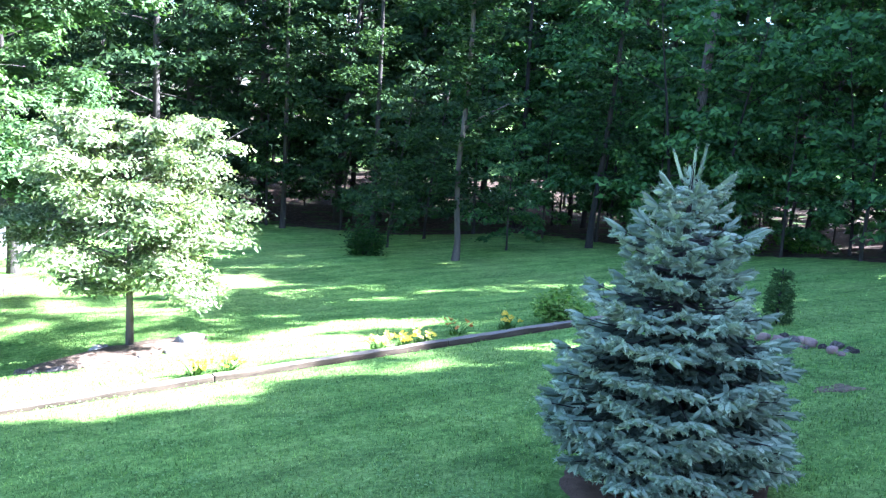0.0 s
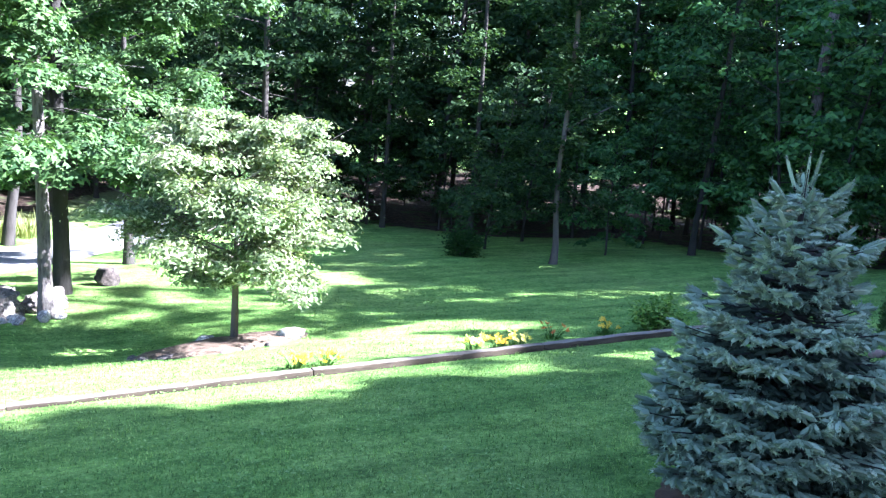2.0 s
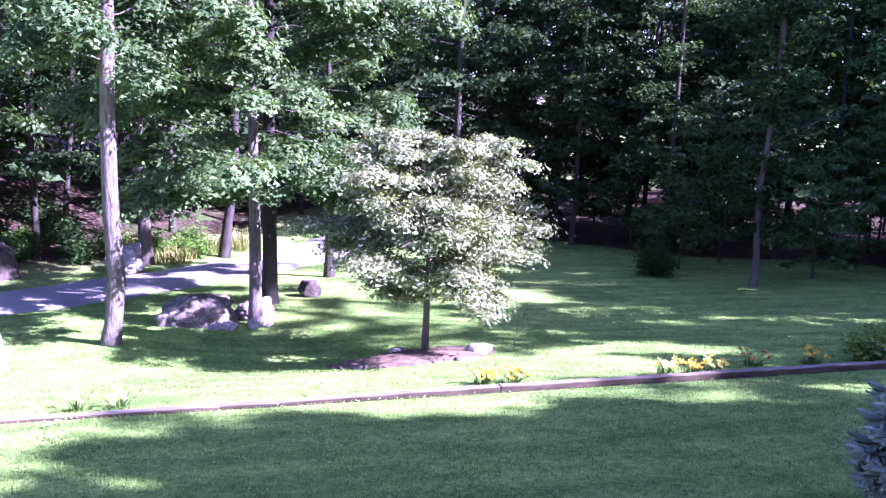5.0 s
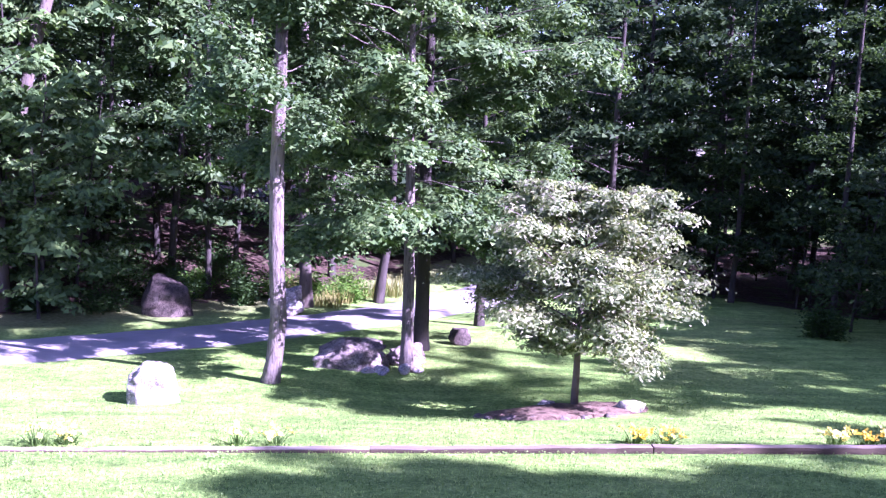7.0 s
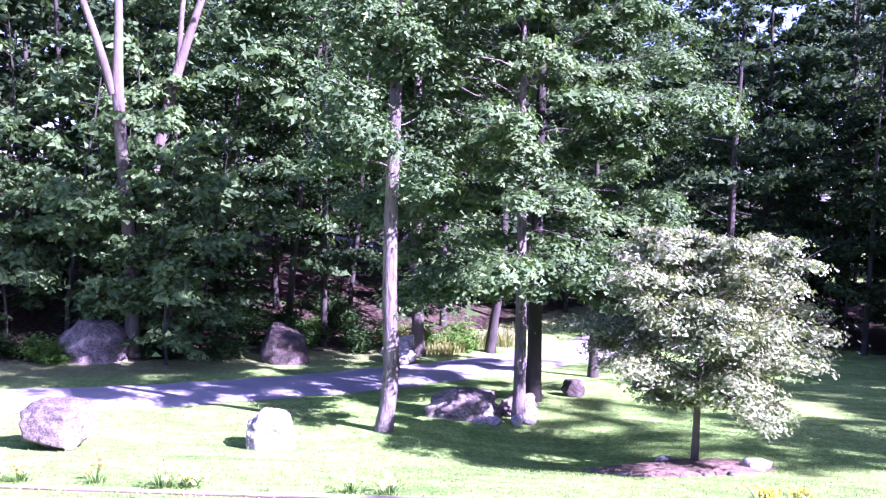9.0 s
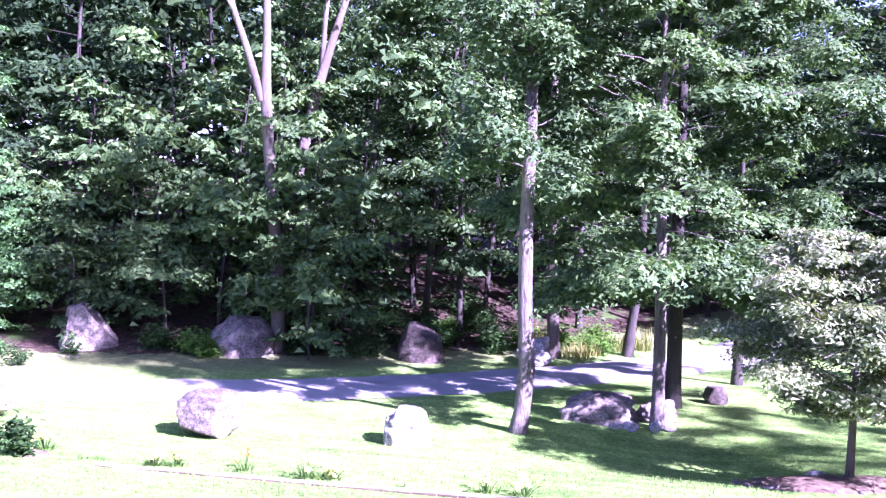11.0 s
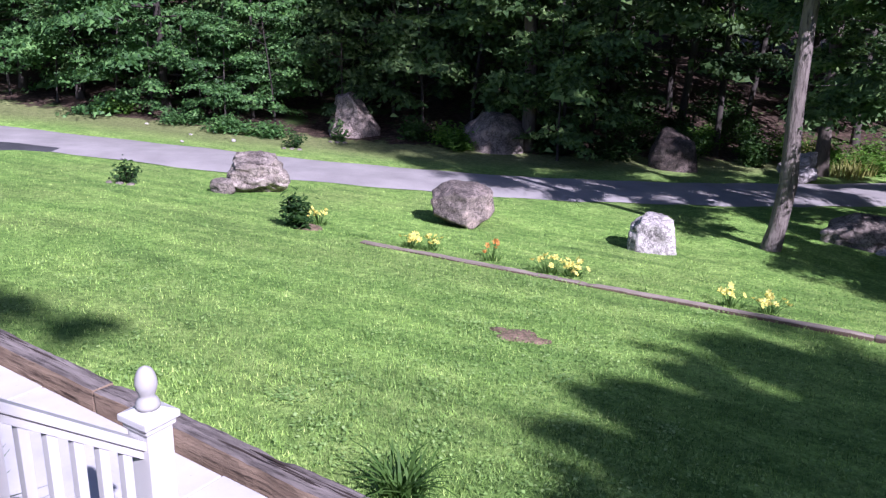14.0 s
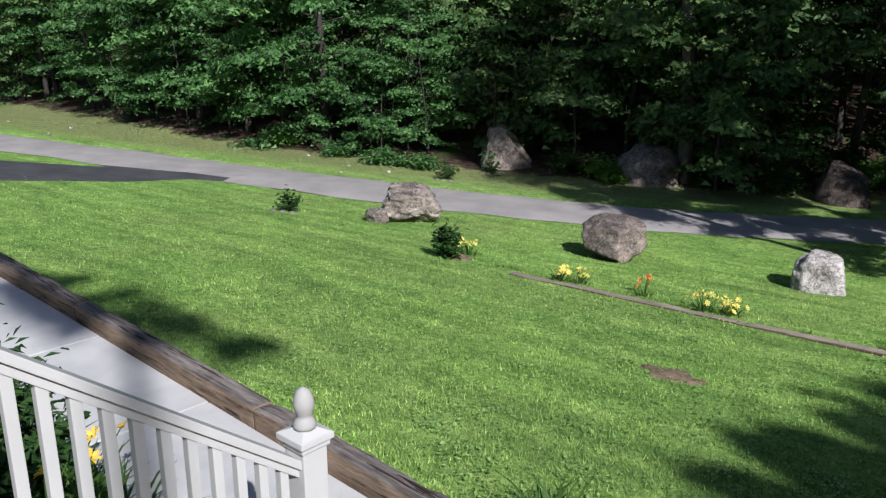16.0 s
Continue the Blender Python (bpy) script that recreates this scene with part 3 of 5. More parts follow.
def build_house():
    house = thing("house", at_house(4.0, -1.62, 0), "single-storey house with pale siding behind the porch", "house", kind="structure")
    part("wall", bm_mesh("wall", box_bm(12.6, 0.2, 3.1, 0.01, (0, -0.1, -0.4)), SIDING), house)
    for sx in (-6.2, 6.2):
        part("wall", bm_mesh("wall", box_bm(0.2, 6.8, 3.1, 0.01, (sx, -3.6, -0.4)), SIDING), house)
    part("wall", bm_mesh("wall", box_bm(12.6, 0.2, 3.1, 0.01, (0, -7.1, -0.4)), SIDING), house)
    bm = bmesh.new()
    prof = [(0.35, 2.62), (-3.6, 4.1), (-7.55, 2.62), (-7.55, 2.48), (-3.6, 3.94), (0.35, 2.48)]
    ends = [[bm.verts.new((sx, y, z)) for y, z in prof] for sx in (-6.6, 6.6)]
    for i in range(6):
        j = (i + 1) % 6
        bm.faces.new((ends[0][i], ends[0][j], ends[1][j], ends[1][i]))
    for e in ends:
        bm.faces.new((e[0], e[1], e[4], e[5]))
        bm.faces.new((e[1], e[2], e[3], e[4]))
    bmesh.ops.recalc_face_normals(bm, faces=bm.faces)
    part("roof", bm_mesh("roof", bm, ROOF_SHINGLE), house)


# ---- stones ----
def stone_mesh(seed, sx, sy, sz, material, cuts=5, rough=0.12, detail=3, layered=0.0, faces=()):
    """A boulder: a ball broken by flat faces, then worn and pitted; it stands a little in the ground.
    faces: (normal, distance) rows for one whose shape is known, else broken at random."""
    rng = random.Random(seed)
    bm = bmesh.new()
    bmesh.ops.create_icosphere(bm, subdivisions=detail + 1, radius=0.62)
    planes = [(Vector(row[:3]).normalized(), row[3]) for row in faces]
    if not planes:
        for k in range(cuts + 2):
            a, up = k * 2.4 + rng.uniform(-0.5, 0.5), rng.uniform(-0.35, 0.9)
            planes.append((Vector((math.cos(a), math.sin(a), up)).normalized(), rng.uniform(0.33, 0.46)))
        planes.append((Vector((rng.uniform(-0.25, 0.25), rng.uniform(-0.25, 0.25), 1)).normalized(), 0.4))
    off = Vector((seed * 3.7, seed * 1.3, 0))
    for v in bm.verts:
        q = v.co.normalized()
        reach = 0.6
        for d, h in planes:
            facing = q.dot(d)
            if facing > 0.05:
                reach = min(reach, h / facing)
        p = q * reach
        v.co = p + q * (noise.fractal(p * 2.6 + off, 1.0, 2.0, 4) * rough * 0.32 + noise.fractal(p * 9 + off, 1.0, 2.0, 4) * rough * 0.2)
        if layered:
            ledge = (p.z * 4.2 + 1.5 * p.x + 1.1 * noise.noise(p * 2.4 + off)) % 1
            v.co += Vector((p.x, p.y, 0)).normalized() * layered * (min(ledge * 1.4, 1) - 0.5) * 0.16
    lo, hi = [min(v.co[i] for v in bm.verts) for i in range(3)], [max(v.co[i] for v in bm.verts) for i in range(3)]
    for v in bm.verts:
        v.co = Vector(((v.co.x - lo[0]) / (hi[0] - lo[0]) * sx - sx / 2, (v.co.y - lo[1]) / (hi[1] - lo[1]) * sy - sy / 2, (v.co.z - lo[2]) / (hi[2] - lo[2]) * sz))
    return bm_mesh("stone", bm, material, True)


def stone(name, x, y, size, seed, material, label, turn=0.0, cuts=5, sink=0.06, group="", rough=0.12, layered=0.0, detail=3, faces=()):
    ob = new(name, stone_mesh(seed, *size, material, cuts, rough, detail, layered, faces))
    ob.matrix_basis = pose(x, y, height(x, y) - sink, 0, 0, turn)
    return tagged(ob, label, "rock", group)


# ---- trees ----
def limb_path(rng, p, d, ln, n=5, wander=0.14, lift=0.05):
    pts = [np.array(p, float)]
    d = np.array(d, float)
    for _ in range(n):
        d = d + rng.normal(0, wander, 3) + np.array([0, 0, lift])
        d /= np.linalg.norm(d)
        pts.append(pts[-1] + d * ln / n)
    return pts


def tree_meshes(seed, tall, radius, bare, spread, limbs, leaves, leaf, bark, leafmat, lean=0.02, flat=0.28, twigs=5, sides=9, top=0.15, tilt=0.5,
                aspect=0.62, droop=0.12, up=0.25, shape=None, limb_r=0.35, twig_wood=True, clump=0.36, single=False):
    """Trunk and limbs as one mesh, leaves as another. bare: height of the lowest limbs; shape(h 0..1): relative reach of the limbs."""
    rng = np.random.default_rng(seed)
    shape = shape or (lambda h: math.sin(math.pi * (0.18 + 0.78 * h)) ** 0.7)
    nodes = 12
    trunk = [np.array([0, 0, -0.15])]
    d = np.array([rng.normal(0, lean), rng.normal(0, lean), 1.0])
    for _ in range(nodes):
        d = d + np.array([rng.normal(0, lean), rng.normal(0, lean), 0])
        trunk.append(trunk[-1] + d / np.linalg.norm(d) * (tall + 0.15) / nodes)
    trunk = np.array(trunk)
    rad = [radius * (1.35 if i == 0 else 1.0) * (1 - (1 - top) * (i / nodes) ** 1.1) for i in range(nodes + 1)]
    trunk = np.insert(trunk, 1, trunk[0] + (trunk[1] - trunk[0]) * min(0.9, 0.5 / (tall / nodes)), 0)
    rad.insert(1, radius * 1.04)
    tubes = [tube(trunk, rad, sides)]
    centres, bias = [], []
    ends = []
    for k in range(limbs):
        h = (k + rng.uniform(0.1, 0.9)) / limbs
        z = bare + (tall * 0.97 - bare) * h
        i = np.searchsorted(trunk[:, 2], z) - 1
        i = min(max(i, 0), len(trunk) - 2)
        t = (z - trunk[i, 2]) / (trunk[i + 1, 2] - trunk[i, 2])
        base = trunk[i] + t * (trunk[i + 1] - trunk[i])
        a = k * 2.39996 + rng.normal(0, 0.5)
        reach = spread * shape(h) * rng.uniform(0.75, 1.15)
        dz = up + 0.55 * h
        path = limb_path(rng, base, (math.cos(a), math.sin(a), dz), reach * math.hypot(1, dz) * 0.95, 5, 0.13, -0.02)
        r0 = max(0.012, limb_r * (rad[i] * 0.9) * (1 - 0.4 * h))
        tubes.append(tube(path, np.linspace(r0, 0.006, len(path)), 5) if twig_wood else tube(path[::2] + path[-1:], np.linspace(r0, 0.006, 4), 3))
        for j in range(twigs):
            m = rng.uniform(0.3, 1.0) * 5
            q = path[min(int(m), 4)] + (m - int(m)) * (path[min(int(m) + 1, 5)] - path[min(int(m), 4)])
            b = a + rng.normal(0, 0.8)
            ends.append((q, reach * rng.uniform(0.22, 0.42), b))
            if not twig_wood:
                continue
            tw = limb_path(rng, q, (math.cos(b), math.sin(b), 0.1), ends[-1][1] * 1.1, 3, 0.15, 0.0)
            tubes.append(tube(tw, np.linspace(max(0.006, r0 * 0.25), 0.003, 4), 3))
    per = max(1, leaves // max(1, len(ends)))
    for q, r, b in ends:
        n = int(per * rng.uniform(0.7, 1.3))
        g = rng.normal(0, clump, (n, 3)) * np.array([r, r, r * flat])
        bias.append(g / (np.linalg.norm(g, axis=1)[:, None] + 1e-6))
        g += np.array([math.cos(b), math.sin(b), 0]) * r * 0.45
        g[:, 2] -= droop * (g[:, 0] ** 2 + g[:, 1] ** 2) / max(r, 0.05) * 0.6
        centres.append(q + g)
    v, f = leaf_quads(rng, np.concatenate(centres), leaf, tilt, np.concatenate(bias), aspect=aspect, droop=droop, fold=0.12, single=single)
    tv, tf = join_tubes(tubes)
    return fast_mesh("trunk", tv, tf, bark, True), fast_mesh("crown", v, f, leafmat)


def tree(name, meshes, m, label, group=""):
    ob = thing(name, m, label, "tree", group)
    part("trunk", meshes[0], ob)
    part("crown", meshes[1], ob)
    return ob


def on_land(x, y, turn=0.0, scale=1.0, sink=0.0):
    return Matrix.Translation((x, y, height(x, y) - sink)) @ Matrix.Rotation(radians(turn), 4, "Z") @ Matrix.Scale(scale, 4)


build_ground()
build_drive()
build_walk()
build_timber_edge()
build_tie_line()
build_rail(RAIL_U, "white painted stair railing with square balusters and an egg finial")
build_porch()
build_house()


# ---- blue spruce ----
def spruce_reach(h):
    """Reach of the branches at a share of the height, tier by tier."""
    return float(np.interp(h, [0, 0.05, 0.16, 0.3, 0.42, 0.5, 0.57, 0.62, 0.66, 0.71, 0.77, 0.84, 0.9, 0.95, 1.0],
                           [0.64, 0.76, 0.80, 0.76, 0.68, 0.67, 0.60, 0.36, 0.34, 0.52, 0.30, 0.34, 0.22, 0.10, 0.04]))


def shoot(rng, p, d, ln, r, verts, faces, count):
    """A needled shoot: needles stand off the twig all round, leaning forward."""
    d = d / (np.linalg.norm(d) + 1e-9)
    u = np.cross(d, (0.3, 0.2, 0.93))
    u /= np.linalg.norm(u) + 1e-9
    w = np.cross(d, u)
    t = rng.uniform(0, 1, count)
    a = rng.uniform(0, 2 * math.pi, count)
    out = np.cos(a)[:, None] * u + np.sin(a)[:, None] * w
    base = p + np.outer(t * ln, d)
    tip = base + out * (r * rng.uniform(0.8, 1.15, count))[:, None] + np.outer(np.full(count, r * 0.7), d)
    side = np.cross(out, d) * 0.0058
    n = shoot.total
    shoot.total += count * 3
    verts.append(np.stack([base - side, base + side, tip], 1).reshape(-1, 3))
    faces.append(np.arange(count * 3).reshape(-1, 3) + n)


shoot.total = 0


def build_conifer(name, label, x, y, tall, wide, seed, whorls, needle, material, density=1.0):
    rng = np.random.default_rng(seed)
    shoot.total = 0
    k_size = 1.0 if tall > 1.2 else 0.8
    ob = thing(name, on_land(x, y), label, "tree")
    tv, tf = tube([(0, 0, -0.1), (0.01, 0, tall * 0.25), (0, 0.01, tall * 0.6), (0, 0, tall * 0.89)], (0.05 * wide, 0.042 * wide, 0.026 * wide, 0.008), 10)
    part("trunk", fast_mesh("trunk", np.array(tv), np.array(tf), DARK_BARK, True), ob)
    verts, faces, wood = [], [], []
    for k in range(whorls):
        h = (k + 0.5) / whorls * 0.95
        z = 0.06 + h * (tall - 0.16)
        reach = spruce_reach(h) * wide
        n = int((7 + reach * 13) * density * (1.0 if h < 0.6 else 0.62))
        for j in range(n):
            a = 2 * math.pi * (j + rng.uniform(-0.35, 0.35)) / n + k * 1.1
            ln = reach * rng.choice([rng.uniform(0.84, 1.06), rng.uniform(0.55, 0.9)], p=[0.7, 0.3])
            rise = -0.20 + 0.5 * h + rng.normal(0, 0.07)
            p0 = np.array([0, 0, z + rng.normal(0, 0.016)])
            pts, dd = [p0], np.array([math.cos(a), math.sin(a), rise])
            for s in range(4):
                dd = dd + np.array([0, 0, 0.02 + 0.045 * s])
                pts.append(pts[-1] + dd / np.linalg.norm(dd) * ln / 4)
            wood.append(tube(pts, np.linspace(0.008, 0.003, 5), 4))
            out = np.array([math.cos(a), math.sin(a), 0])
            side = np.array([-math.sin(a), math.cos(a), 0])
            m = max(3, int(ln * 10 * density))
            for s in range(m):
                t = 0.38 + 0.62 * (s + rng.uniform(0, 1)) / m
                i = min(int(t * 4), 3)
                q = pts[i] + (t * 4 - i) * (pts[i + 1] - pts[i])
                flip = 1 if s % 2 else -1
                sub = out * rng.uniform(0.5, 0.9) + side * flip * rng.uniform(0.5, 1.0) + np.array([0, 0, rng.normal(0.05, 0.16)])
                sl = rng.uniform(0.08, 0.14) * (1.25 - 0.5 * t) * k_size
                shoot(rng, q, sub, sl, needle, verts, faces, 40)
                e = q + sub / np.linalg.norm(sub) * sl * 0.75
                for sgn in (-1, 1):
                    fork = sub * 0.7 + np.cross(sub, (0, 0, 1)) * sgn * rng.uniform(0.4, 0.9) + np.array([0, 0, rng.normal(0.0, 0.3)])
                    shoot(rng, e, fork, rng.uniform(0.05, 0.09) * k_size, needle, verts, faces, 30)
            shoot(rng, pts[-1] - 0.03 * dd, dd, rng.uniform(0.09, 0.14) * k_size, needle, verts, faces, 44)
    part("branch_work", fast_mesh("branch_work", *join_tubes(wood), DARK_BARK, True), ob)
    part("foliage", fast_mesh("foliage", np.concatenate(verts), np.concatenate(faces), material), ob)
    return ob


SPRUCE_TIERS = [(0.075, 0.33), (0.11, 0.375), (0.155, 0.38), (0.215, 0.365), (0.285, 0.355), (0.355, 0.335), (0.435, 0.315), (0.52, 0.29), (0.595, 0.19), (0.66, 0.17), (0.715, 0.22), (0.775, 0.118),
                (0.83, 0.105)]


def finger(rng, bank, p, d, ln, r, count):
    """A stubby needled shoot: a slim core with needles all round it."""
    d = d / (np.linalg.norm(d) + 1e-9)
    u = np.cross(d, (0.31, 0.22, 0.92))
    u /= np.linalg.norm(u) + 1e-9
    w = np.cross(d, u)
    t, a = rng.uniform(0, 1, count), rng.uniform(0, 2 * math.pi, count)
    out = np.cos(a)[:, None] * u + np.sin(a)[:, None] * w
    base = p + np.outer(t * ln, d)
    tip = base + out * (r * rng.uniform(0.8, 1.15, count))[:, None] + np.outer(np.full(count, r * 0.9), d)
    side = np.cross(out, d) * 0.0055
    n = bank["n"]
    bank["v"].append(np.stack([base - side, base + side, tip], 1).reshape(-1, 3))
    bank["f"].append(np.arange(count * 3).reshape(-1, 3) + n)
    n += count * 3
    square = [u, w, -u, -w]
    core = [p] + [p + d * ln * 0.15 + q * r * 0.7 for q in square] + [p + d * ln * 0.82 + q * r * 0.62 for q in square] + [p + d * ln * 1.08]
    bank["v"].append(np.array(core))
    tri = []
    for k in range(4):
        a, b = 1 + k, 1 + (k + 1) % 4
        tri += [(0, b, a), (a, b, b + 4), (a, b + 4, a + 4), (9, a + 4, b + 4)]
    bank["f"].append(np.array(tri) + n)
    bank["n"] = n + 10


def build_spruce(x, y, tall):
    rng = np.random.default_rng(11)
    ob = thing("blue_spruce", on_land(x, y), "young blue spruce with silvery shoots in layered tiers", "tree")
    tv, tf = tube([(0, 0, -0.1), (0.01, 0, tall * 0.25), (0, 0.01, tall * 0.6), (0, 0, tall * 0.93)], (0.05, 0.042, 0.026, 0.008), 10)
    part("trunk", fast_mesh("trunk", np.array(tv), np.array(tf), DARK_BARK, True), ob)
    fresh, old, wood = {"v": [], "f": [], "n": 0}, {"v": [], "f": [], "n": 0}, []
    rows = [(h, reach, 1.0) for h, reach in SPRUCE_TIERS] + [(h, float(np.interp(h, [0, 0.15, 0.5, 0.65], [0.3, 0.34, 0.24, 0.12])), 0.45) for h in rng.uniform(0.1, 0.62, 9)]
    for h, share, full in rows:
        reach = share * tall - 0.07
        n = max(5, int((6 + reach * 21) * full * (1.0 if h < 0.7 else 0.72)))
        first = rng.uniform(0, 6.28)
        for j in range(n):
            a = first + 2 * math.pi * (j + rng.uniform(-0.3, 0.3)) / n
            ln = reach * (rng.uniform(0.86, 1.06) if rng.uniform() < 0.72 else rng.uniform(0.55, 0.85))
            out, side = np.array([math.cos(a), math.sin(a), 0]), np.array([-math.sin(a), math.cos(a), 0])
            rise = float(np.interp(h, [0, 0.3, 0.6, 0.8, 0.92], [-0.16, -0.10, 0.04, 0.22, 0.34])) + rng.normal(0, 0.03)
            z_tip = h * tall + rng.normal(0, 0.022)
            spot = lambda t: out * ln * t + np.array([0, 0, z_tip - rise * ln * (1 - t) - 0.10 * ln * math.sin(math.pi * t) + 0.05])
            wood.append(tube([spot(t) for t in (0, 0.25, 0.5, 0.75, 1)], np.linspace(0.009, 0.003, 5), 4))
            steps = max(2, int(ln * 0.72 / 0.085))
            for s in range(steps):
                t = 0.26 + 0.7 * (s + rng.uniform(0.1, 0.9)) / steps
                q = spot(t)
                for flip in (-1, 1):
                    l2 = min(0.26, (1 - t) * ln * 0.5 + 0.05) * rng.uniform(0.75, 1.15)
                    d2 = out * rng.uniform(0.6, 0.9) + side * flip * rng.uniform(0.55, 0.95) + np.array([0, 0, rise * 0.5 + rng.normal(-0.06, 0.10)])
                    d2 /= np.linalg.norm(d2)
                    for m in ((1.0,) if l2 < 0.14 else (0.45, 1.0)):
                        e = q + d2 * l2 * m
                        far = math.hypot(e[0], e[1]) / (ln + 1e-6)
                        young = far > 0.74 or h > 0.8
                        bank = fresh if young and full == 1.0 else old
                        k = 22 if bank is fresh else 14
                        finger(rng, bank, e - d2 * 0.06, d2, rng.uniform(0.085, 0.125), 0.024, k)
                        if m > 0.6:
                            for sgn in (-1, 1):
                                d3 = d2 * 0.75 + np.cross(d2, (0, 0, 1)) * sgn * rng.uniform(0.5, 0.9) + np.array([0, 0, rng.normal(-0.08, 0.16)])
                                finger(rng, bank, e - d2 * 0.04, d3, rng.uniform(0.06, 0.095), 0.022, k - 4)
            d_end = spot(1.0) - spot(0.85)
            finger(rng, fresh, spot(0.95), d_end + np.array([0, 0, 0.01]), rng.uniform(0.09, 0.13) if h < 0.7 else rng.uniform(0.12, 0.17), 0.025, 40)
            for sgn in (-1, 1):
                finger(rng, fresh, spot(0.95), d_end / np.linalg.norm(d_end) + side * sgn * rng.uniform(0.5, 0.8), rng.uniform(0.075, 0.11), 0.025, 32)
    # leading shoots
    for dx, dy, top, low in ((0.0, 0, -0.06, 0.38), (0.055, 0.01, -0.05, 0.27), (-0.1, 0.02, -0.09, 0.27), (0.03, -0.05, -0.17, 0.25), (-0.03, 0.06, -0.19, 0.25)):
        base, to = np.array([dx * 0.5, dy * 0.5, tall - low]), np.array([dx * 1.2, dy, tall + top])
        wood.append(tube([base, to], (0.008, 0.004), 5))
        finger(rng, fresh, base, to - base, float(np.linalg.norm(to - base)), 0.016, 110)
    part("branch_work", fast_mesh("branch_work", *join_tubes(wood), DARK_BARK, True), ob)
    part("foliage", fast_mesh("foliage", np.concatenate(old["v"]), np.concatenate(old["f"]), SPRUCE_OLD_SHADED), ob, "older needles inside the tiers, darkened for inner shade")
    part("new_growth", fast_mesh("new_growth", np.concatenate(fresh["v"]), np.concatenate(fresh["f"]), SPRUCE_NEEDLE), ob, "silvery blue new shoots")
    return ob


def disc_patch(rx, ry, lift, seed, material, rings=7, seg=44, hump=0.0, wob=0.12):
    """A flat-lying patch with an uneven outline that follows the ground."""
    def make(x, y, turn=0.0):
        z0 = height(x, y)
        V, F = [(0, 0, lift + hump)], []
        for r in range(1, rings + 1):
            for s in range(seg):
                a = 2 * math.pi * s / seg
                k = r / rings * (1 + wob * noise.noise(Vector((math.cos(a) * 1.6, math.sin(a) * 1.6, seed))))
                px, py = rx * k * math.cos(a), ry * k * math.sin(a)
                ca, sa = math.cos(turn), math.sin(turn)
                px, py = px * ca - py * sa, px * sa + py * ca
                t = r / rings
                z = -z0 + lift + hump * (1 - t * t) + 0.02 * noise.noise(Vector((px * 6, py * 6, seed))) * (t < 1) - 0.04 * (r == rings)
                V.append((px, py, z))
        flat = np.array(V)
        flat[1:, 2] += land(x + flat[1:, 0], y + flat[1:, 1])
        V = flat
        for s in range(seg):
            F.append((0, 1 + s, 1 + (s + 1) % seg))
        for r in range(rings - 1):
            for s in range(seg):
                a, b = 1 + r * seg + s, 1 + r * seg + (s + 1) % seg
                F.append((a, a + seg, b + seg, b))
        return mesh_from("patch", V, F, material, True)
    return make


def patch(name, label, category, x, y, rx, ry, seed, material, turn=0.0, hump=0.0, lift=0.012, wob=0.12):
    ob = new(name, disc_patch(rx, ry, lift, seed, material, hump=hump, wob=wob)(x, y, radians(turn)))
    ob.matrix_basis = Matrix.Translation((x, y, height(x, y)))
    return tagged(ob, label, category)


build_spruce(1.42, 4.98, 2.13)
patch("needle_bed", "brown needle litter on the ground under the spruce", "litter", 1.42, 4.95, 0.72, 0.68, 5, NEEDLE_LITTER)
build_conifer("spruce_sapling", "small dark green spruce sapling near a stone heap", 4.45, 10.9, 0.85, 0.19, 12, 13, 0.016, MAPLE_LEAF, 0.9)

# ---- dogwood on its mulch bed ----
DOG = (-4.18, 11.15)
dog_meshes = tree_meshes(29, 2.95, 0.06, 0.9, 1.5, 70, 110000, 0.07, BARK, DOGWOOD_LEAF, lean=0.015, flat=0.3, twigs=6, tilt=0.5, aspect=0.45, droop=0.24,
                         up=0.2, shape=lambda h: float(np.interp(h, [0, 0.15, 0.45, 0.75, 1], [0.58, 0.96, 1.0, 0.78, 0.36])), limb_r=0.45, clump=0.29, single=True)
tree("dogwood_tree", dog_meshes, on_land(*DOG, 205), "small spreading dogwood with drooping pale green leaves in a mulch bed")
patch("mulch_bed", "oval bed of reddish bark mulch around the dogwood", "mulch bed", -4.25, 10.85, 1.35, 0.75, 9, MULCH, 48, 0.09)
for k, (x, y, sx, sy, sz, mat) in enumerate([(-3.42, 11.3, 0.42, 0.3, 0.2, PALE_STONE), (-3.5, 10.75, 0.2, 0.16, 0.1, GRANITE), (-3.75, 10.45, 0.2, 0.16, 0.1, GRANITE),
                                             (-3.98, 10.22, 0.24, 0.18, 0.1, GRANITE), (-4.3, 10.03, 0.22, 0.17, 0.1, GRANITE), (-4.6, 9.9, 0.26, 0.18, 0.11, GRANITE),
                                             (-4.9, 9.88, 0.2, 0.16, 0.1, GRANITE), (-5.12, 10.05, 0.22, 0.2, 0.1, GRANITE), (-4.75, 11.5, 0.3, 0.2, 0.13, PALE_STONE)]):
    stone("edging_stone", x, y, (sx, sy, sz), 100 + k, mat, "rough grey edging stone round the mulch bed", k * 47, 4, 0.03 if k == 0 else 0.06, "stones round the mulch bed", detail=1)

# ---- tall tree, maples ----
TALL = (-8.95, 10.15)
tall_meshes = tree_meshes(31, 14.0, 0.13, 3.9, 1.15, 80, 70000, 0.085, PALE_BARK, MAPLE_LEAF, lean=0.003, flat=0.6, twigs=5, tilt=0.8, limb_r=0.15, up=0.25, top=0.25, sides=12, droop=0.3,
                          shape=lambda h: float(np.interp(h, [0, 0.25, 0.5, 0.8, 1], [0.95, 1.0, 1.5, 2.0, 0.9])), clump=0.45, single=True)
